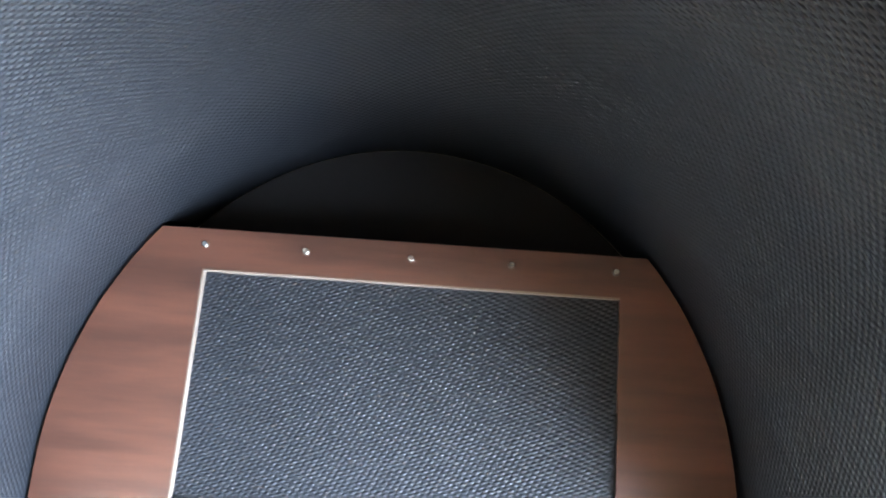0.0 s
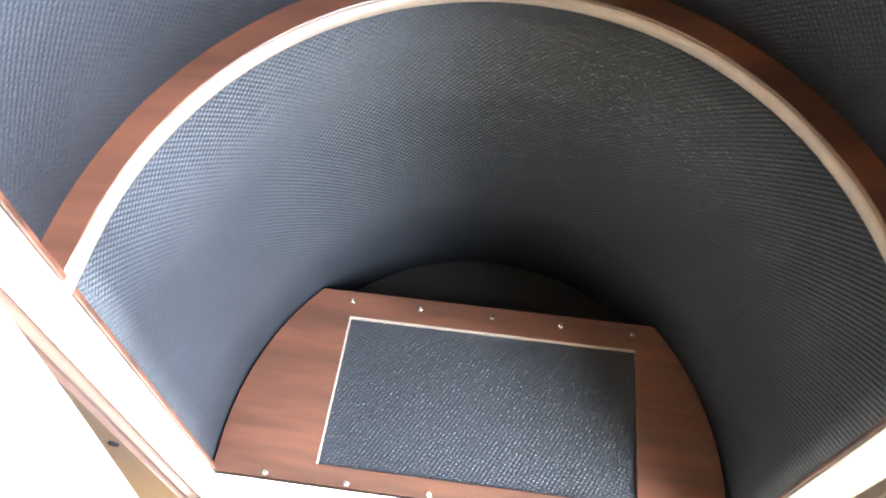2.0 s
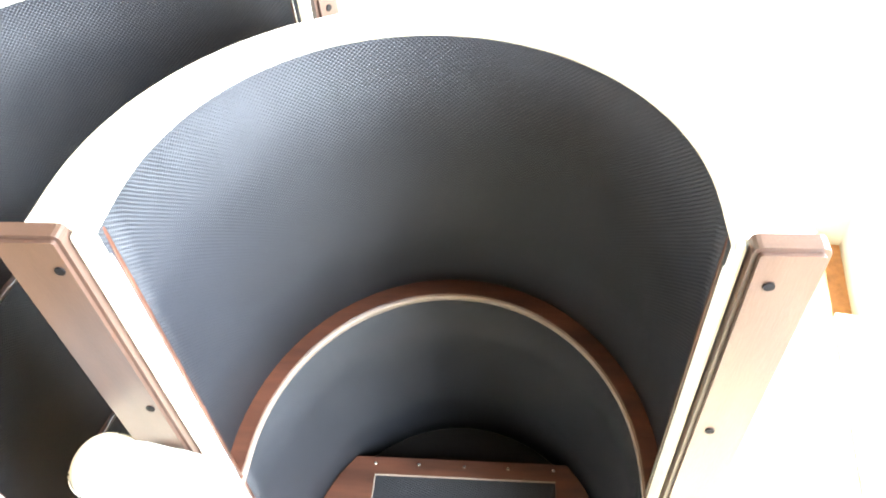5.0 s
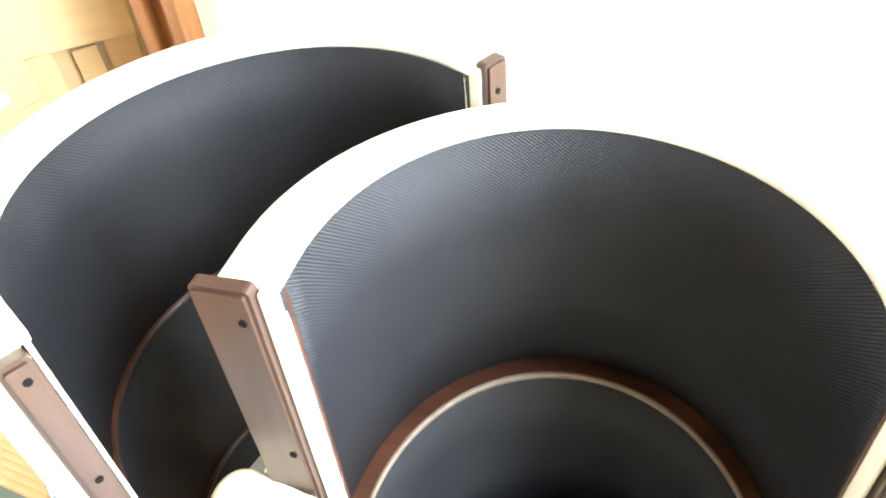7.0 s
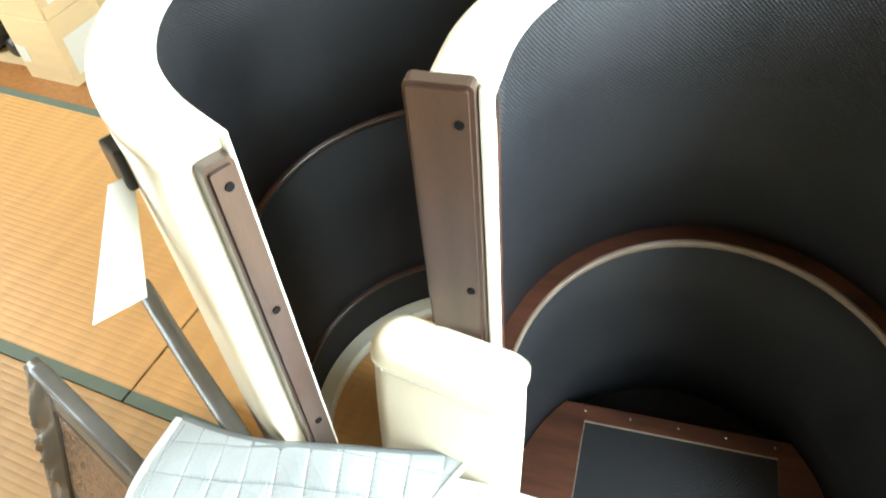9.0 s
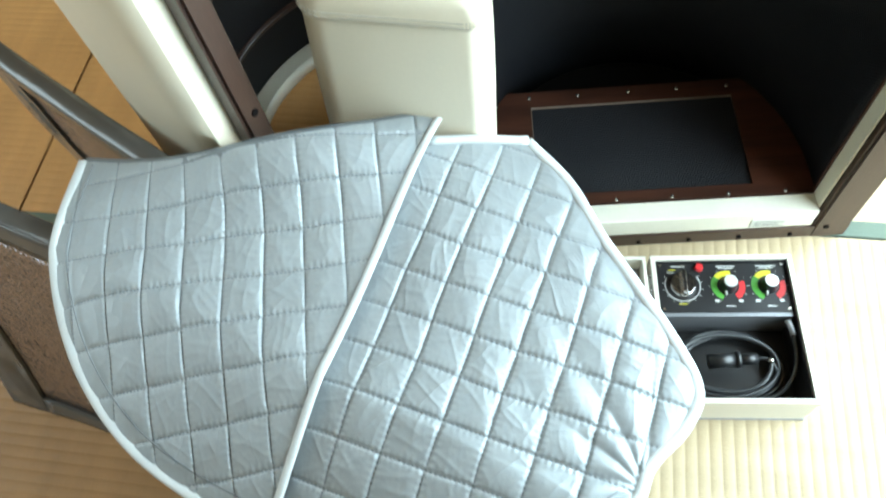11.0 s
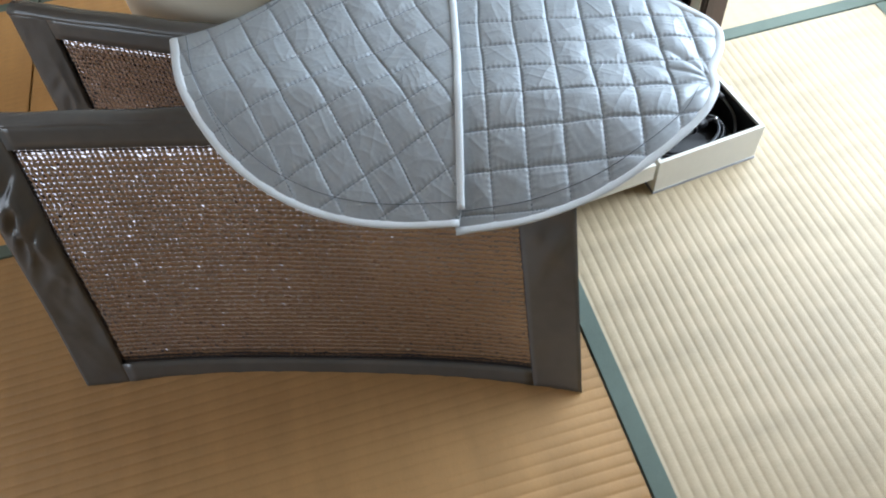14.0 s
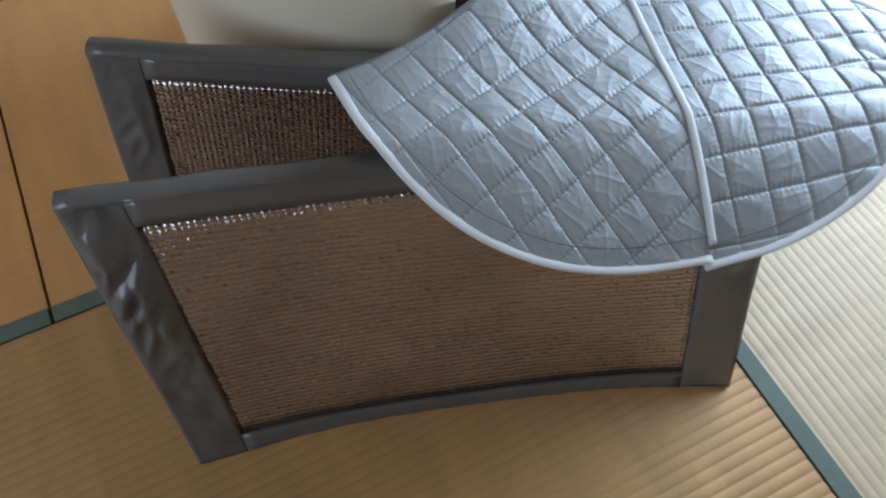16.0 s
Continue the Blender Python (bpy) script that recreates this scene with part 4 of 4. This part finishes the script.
def cable_coil():
    ob = group_of("power_cable", pose(0.098, -0.163, 0, 0, 0, -2.5), "black cable coiled in the control box", "cable")
    rng = random.Random(4)
    pts = []
    turns, steps = 4, 40
    for k in range(turns * steps + 1):
        a = 2 * math.pi * k / steps
        t = k / (turns * steps)
        rx = 0.073 - 0.015 * t + 0.005 * math.sin(a * 0.37 + 1)
        ry = 0.0500 - 0.010 * t + 0.0035 * math.sin(a * 0.53)
        pts.append(Vector((0.000 + rx * math.cos(a) + 0.004 * math.sin(a * 0.21), -0.040 + ry * math.sin(a), 0.0145 + 0.032 * t + 0.003 * math.sin(a * 1.3))))
    part("coil", tube(pts, 0.0031, 10), CABLE, ob, smooth=True)
    tail = smooth_line([(0.077, 0.012, 0.062), (0.0815, -0.012, 0.060), (0.0800, -0.050, 0.050), (0.058, -0.080, 0.036), (0.010, -0.090, 0.027), (-0.040, -0.082, 0.022)], 40)
    part("tail", tube(tail, 0.0028, 10), CABLE, ob, smooth=True)
    part("spring_guard", tube(tail[:8], 0.0042, 10), GREY_METAL, ob, "ribbed cable guard", True)
    plug = part("plug", tube([Vector((-0.028, -0.040, 0.046)), Vector((0.006, -0.038, 0.047))], 0.0095, 14), PLASTIC, ob, "black plug", True)
    part("collar", tube([Vector((0.006, -0.038, 0.047)), Vector((0.012, -0.0377, 0.047))], 0.0108, 14), PLASTIC, plug, "", True)
    part("sleeve", tube([Vector((0.012, -0.0377, 0.047)), Vector((0.034, -0.0365, 0.048))], 0.0075, 14), PLASTIC, plug, "", True)
    lead = smooth_line([(0.034, -0.0365, 0.048), (0.044, -0.037, 0.050), (0.052, -0.042, 0.049), (0.058, -0.052, 0.044)], 16)
    part("lead", tube(lead, 0.0024, 8), CABLE, plug, "", True)
    bm = bmesh.new()
    bmesh.ops.create_uvsphere(bm, u_segments=14, v_segments=10, radius=0.0042)
    bmesh.ops.translate(bm, verts=bm.verts[:], vec=(0.050, -0.0405, 0.052))
    part("clip", bm, STEEL, ob, "shiny cable clip", True)


control_box()
cable_coil()


# ---- sliding windows ----
def window():
    ob = group_of("window_1", room, "sliding windows full of daylight, their frame pale with glare", "window", "", "structure")
    u = U1 + 0.02
    # wooden frame and sill in cream: the daylight's glare is put into the colour
    part("sill_board", block(U1 - 0.004, U1 + 0.17, -0.30, 0.75, -0.04, 0.012, 0.003), CREAM, ob, "sill, its glare put in as a pale colour")
    part("head_board", block(U1 + 0.03, U1 + 0.17, -0.66, 0.75, 1.90, 1.95, 0.003), TIMBER, ob)
    for v in (-0.638, 0.05, 0.728):
        part("stile", block(u + 0.04, u + 0.075, v - 0.022, v + 0.022, 0.012, 1.90, 0.003), CREAM, ob, "stile, its glare put in as a pale colour")
    for z0 in (0.012, 1.86):
        part("rail", block(u + 0.042, u + 0.073, -0.616, 0.706, z0, z0 + 0.045, 0.003), CREAM, ob, "rail, its glare put in as a pale colour")


window()
setting("sill_trim", block(U1 - 0.004, U1 + 0.05, V0, -0.30, -0.04, 0.012, 0.003), BROWN_WOOD, "brown wooden sill along the wall")


# ---- far corner: boards, posts and cartons ----
setting("board_floor", block(U0, -0.135, 0.708, V1 + 0.1, -0.04, -0.004, 0.002), TIMBER, "orange wooden floor boards")
for k, (a, b, vv) in enumerate(((-1.375, -1.335, 0.955), (-1.332, -1.292, 0.985), (-1.289, -1.252, 1.01), (-1.249, -1.209, 0.935))):
    setting("door_post", block(a, b, vv, vv + 0.12, -0.004, 2.3, 0.004), DARK_TIMBER, "orange brown wooden door post")


def carton(m, w, d, h, label):
    ob = group_of("cardboard_box", m, label, "cardboard box", "cartons")
    t = 0.005
    part("bottom", block(-w / 2 + t, w / 2 - t, -d / 2 + t, d / 2 - t, 0, t), CARD, ob)
    for x0, x1, y_0, y_1 in ((-w / 2, w / 2, -d / 2, -d / 2 + t), (-w / 2, w / 2, d / 2 - t, d / 2), (-w / 2, -w / 2 + t, -d / 2 + t, d / 2 - t), (w / 2 - t, w / 2, -d / 2 + t, d / 2 - t)):
        part("side", block(x0, x1, y_0, y_1, 0, h, 0.001), CARD, ob)
    for sx in (-1, 1):
        flap = block(0, w * 0.46, -d / 2 + 0.003, d / 2 - 0.003, 0, 0.004)
        bmesh.ops.rotate(flap, verts=flap.verts[:], matrix=Matrix.Rotation(radians(-2), 3, "Y"))
        if sx > 0:
            bmesh.ops.rotate(flap, verts=flap.verts[:], matrix=Matrix.Rotation(radians(180), 3, "Z"))
        bmesh.ops.translate(flap, verts=flap.verts[:], vec=(-sx * w / 2, 0, h + 0.001))
        part("flap", flap, CARD, ob)
    part("hand_hole", block(-0.04, 0.04, -d / 2 - 0.0008, -d / 2 + 0.002, h * 0.72, h * 0.72 + 0.028, 0.0005), HOLE, ob, "dark hand hole")
    part("tape", block(-0.024, 0.024, -d / 2 - 0.0012, -d / 2 - 0.0004, h * 0.80, h - 0.002), PAPER, ob, "strip of packing tape")
    return ob


carton(room @ pose(-2.66, 1.20, -0.004, 0, 0, 6), 0.42, 0.30, 0.62, "large brown cardboard box on the wooden boards")
def stacked_cartons():
    """A tall box on a low one, their long sides to the room."""
    low = group_of("cardboard_box", pose(-1.846, 1.155, -0.004, 0, 0, -8), "low brown cardboard box under a taller one", "cardboard box", "cartons")
    part("body", block(-0.095, 0.095, -0.095, 0.095, 0.0, 0.215, 0.003), CARD, low)
    part("paper_sheet", block(0.0955, 0.0967, -0.070, 0.092, 0.030, 0.150, 0.0004), PAPER, low, "white paper stuck to the side")
    part("paper_strip", block(-0.090, -0.050, -0.0967, -0.0955, 0.060, 0.115, 0.0004), PAPER, low, "white paper strip")
    tall = group_of("cardboard_box", pose(-1.846, 1.155, 0.2115, 0, 0, -8), "tall brown cardboard box on top of a low one", "cardboard box", "cartons")
    part("body", block(-0.092, 0.092, -0.092, 0.090, 0.0, 0.58, 0.003), CARD, tall)
    part("tape", block(0.0925, 0.0933, -0.060, -0.012, 0.0, 0.07), PAPER, tall, "strip of packing tape")
    part("lower_flap", block(0.093, 0.096, -0.088, 0.088, 0.002, 0.035, 0.0006), CARD, tall, "crumpled lower flap")


def torn_carton():
    """A box on its side, its upper flap hanging over the opened front."""
    ob = group_of("cardboard_box", pose(-1.70, 1.42, -0.004, 0, 0, 38), "large torn cardboard box with open front flaps", "cardboard box", "cartons")
    w, d, h, t = 0.36, 0.22, 0.78, 0.005
    for x0, x1, y_0, y_1 in ((-w / 2, w / 2, d / 2 - t, d / 2), (-w / 2, -w / 2 + t, -d / 2, d / 2 - t), (w / 2 - t, w / 2, -d / 2, d / 2 - t)):
        part("side", block(x0, x1, y_0, y_1, 0, h, 0.001), CARD, ob)
    part("inner_sheet", block(-w / 2 + t, w / 2 - t, -d / 2 + 0.045, -d / 2 + 0.049, 0.0, h - 0.01), CARD, ob, "inner card sheet")
    upper = block(-w / 2 + 0.001, w / 2 - 0.001, -d / 2 - 0.006, -d / 2 - 0.001, 0.345, h, 0.001)
    for v in upper.verts:
        v.co.y -= 0.022 * max(0.0, (0.60 - v.co.z) / 0.26) ** 2
    part("upper_flap", upper, CARD, ob, "hanging front flap")
    for x0, x1, z0, z1, out in ((-0.174, -0.075, 0.17, 0.335, 0.012), (-0.020, 0.055, 0.19, 0.325, 0.020), (0.075, 0.172, 0.12, 0.330, 0.006)):
        f = block(x0, x1, -d / 2 + 0.010, -d / 2 + 0.014, z0, z1, 0.0008)
        for v in f.verts:
            v.co.y -= out * (v.co.x - x0) / (x1 - x0)
            v.co.z += 0.010 * math.sin(v.co.x * 45)
        part("torn_flap", f, CARD, ob, "torn inner flap")
    part("lower_flap", block(-w / 2 + 0.002, w / 2 - 0.002, -d / 2, -d / 2 + 0.004, 0.0, 0.165, 0.001), CARD, ob, "lower front flap")


stacked_cartons()
torn_carton()


def low_carton():
    ob = group_of("cardboard_box", room @ pose(-2.31, 0.945, -0.004, 0, 0, 3), "open cardboard box with dark things inside", "cardboard box", "cartons")
    w, d, h, t = 0.40, 0.26, 0.34, 0.005
    part("bottom", block(-w / 2, w / 2, -d / 2, d / 2, 0, t), CARD, ob)
    for x0, x1, y_0, y_1 in ((-w / 2, w / 2, d / 2 - t, d / 2), (-w / 2, -w / 2 + t, -d / 2, d / 2 - t), (w / 2 - t, w / 2, -d / 2, d / 2 - t)):
        part("side", block(x0, x1, y_0, y_1, t, h, 0.001), CARD, ob)
    part("top", block(-w / 2, w / 2, -d / 2, d / 2, h, h + t, 0.001), CARD, ob)
    for k in range(3):
        part("dark_bundle", tube([Vector((-0.11 + 0.10 * k, -0.10, 0.035)), Vector((-0.10 + 0.10 * k, 0.06, 0.037))], 0.030, 12), PLASTIC, ob, "dark rolled thing", True)


low_carton()


def paper_tag():
    """A tag on a black strap at the side of the far dome."""
    ob = group_of("strap", far.matrix_world.copy(), "black strap with a white paper tag on the dome's side", "strap")
    part("strap_band", block(-0.340, -0.322, 0.112, 0.142, 0.782, 0.826, 0.003), PLASTIC, ob)
    bm = block(-0.058, 0.0, -0.0006, 0.0006, -0.140, 0.0, 0.0002)
    for v in bm.verts:
        k = -v.co.z / 0.140
        v.co.x = v.co.x * (0.40 + 0.55 * k) - 0.040 * k
        v.co.y += 0.012 * math.sin(3 * k) - 0.15 * v.co.x
    bmesh.ops.translate(bm, verts=bm.verts[:], vec=(-0.330, 0.118, 0.795))
    part("paper_tag", bm, PAPER, ob, "white paper tag")


paper_tag()
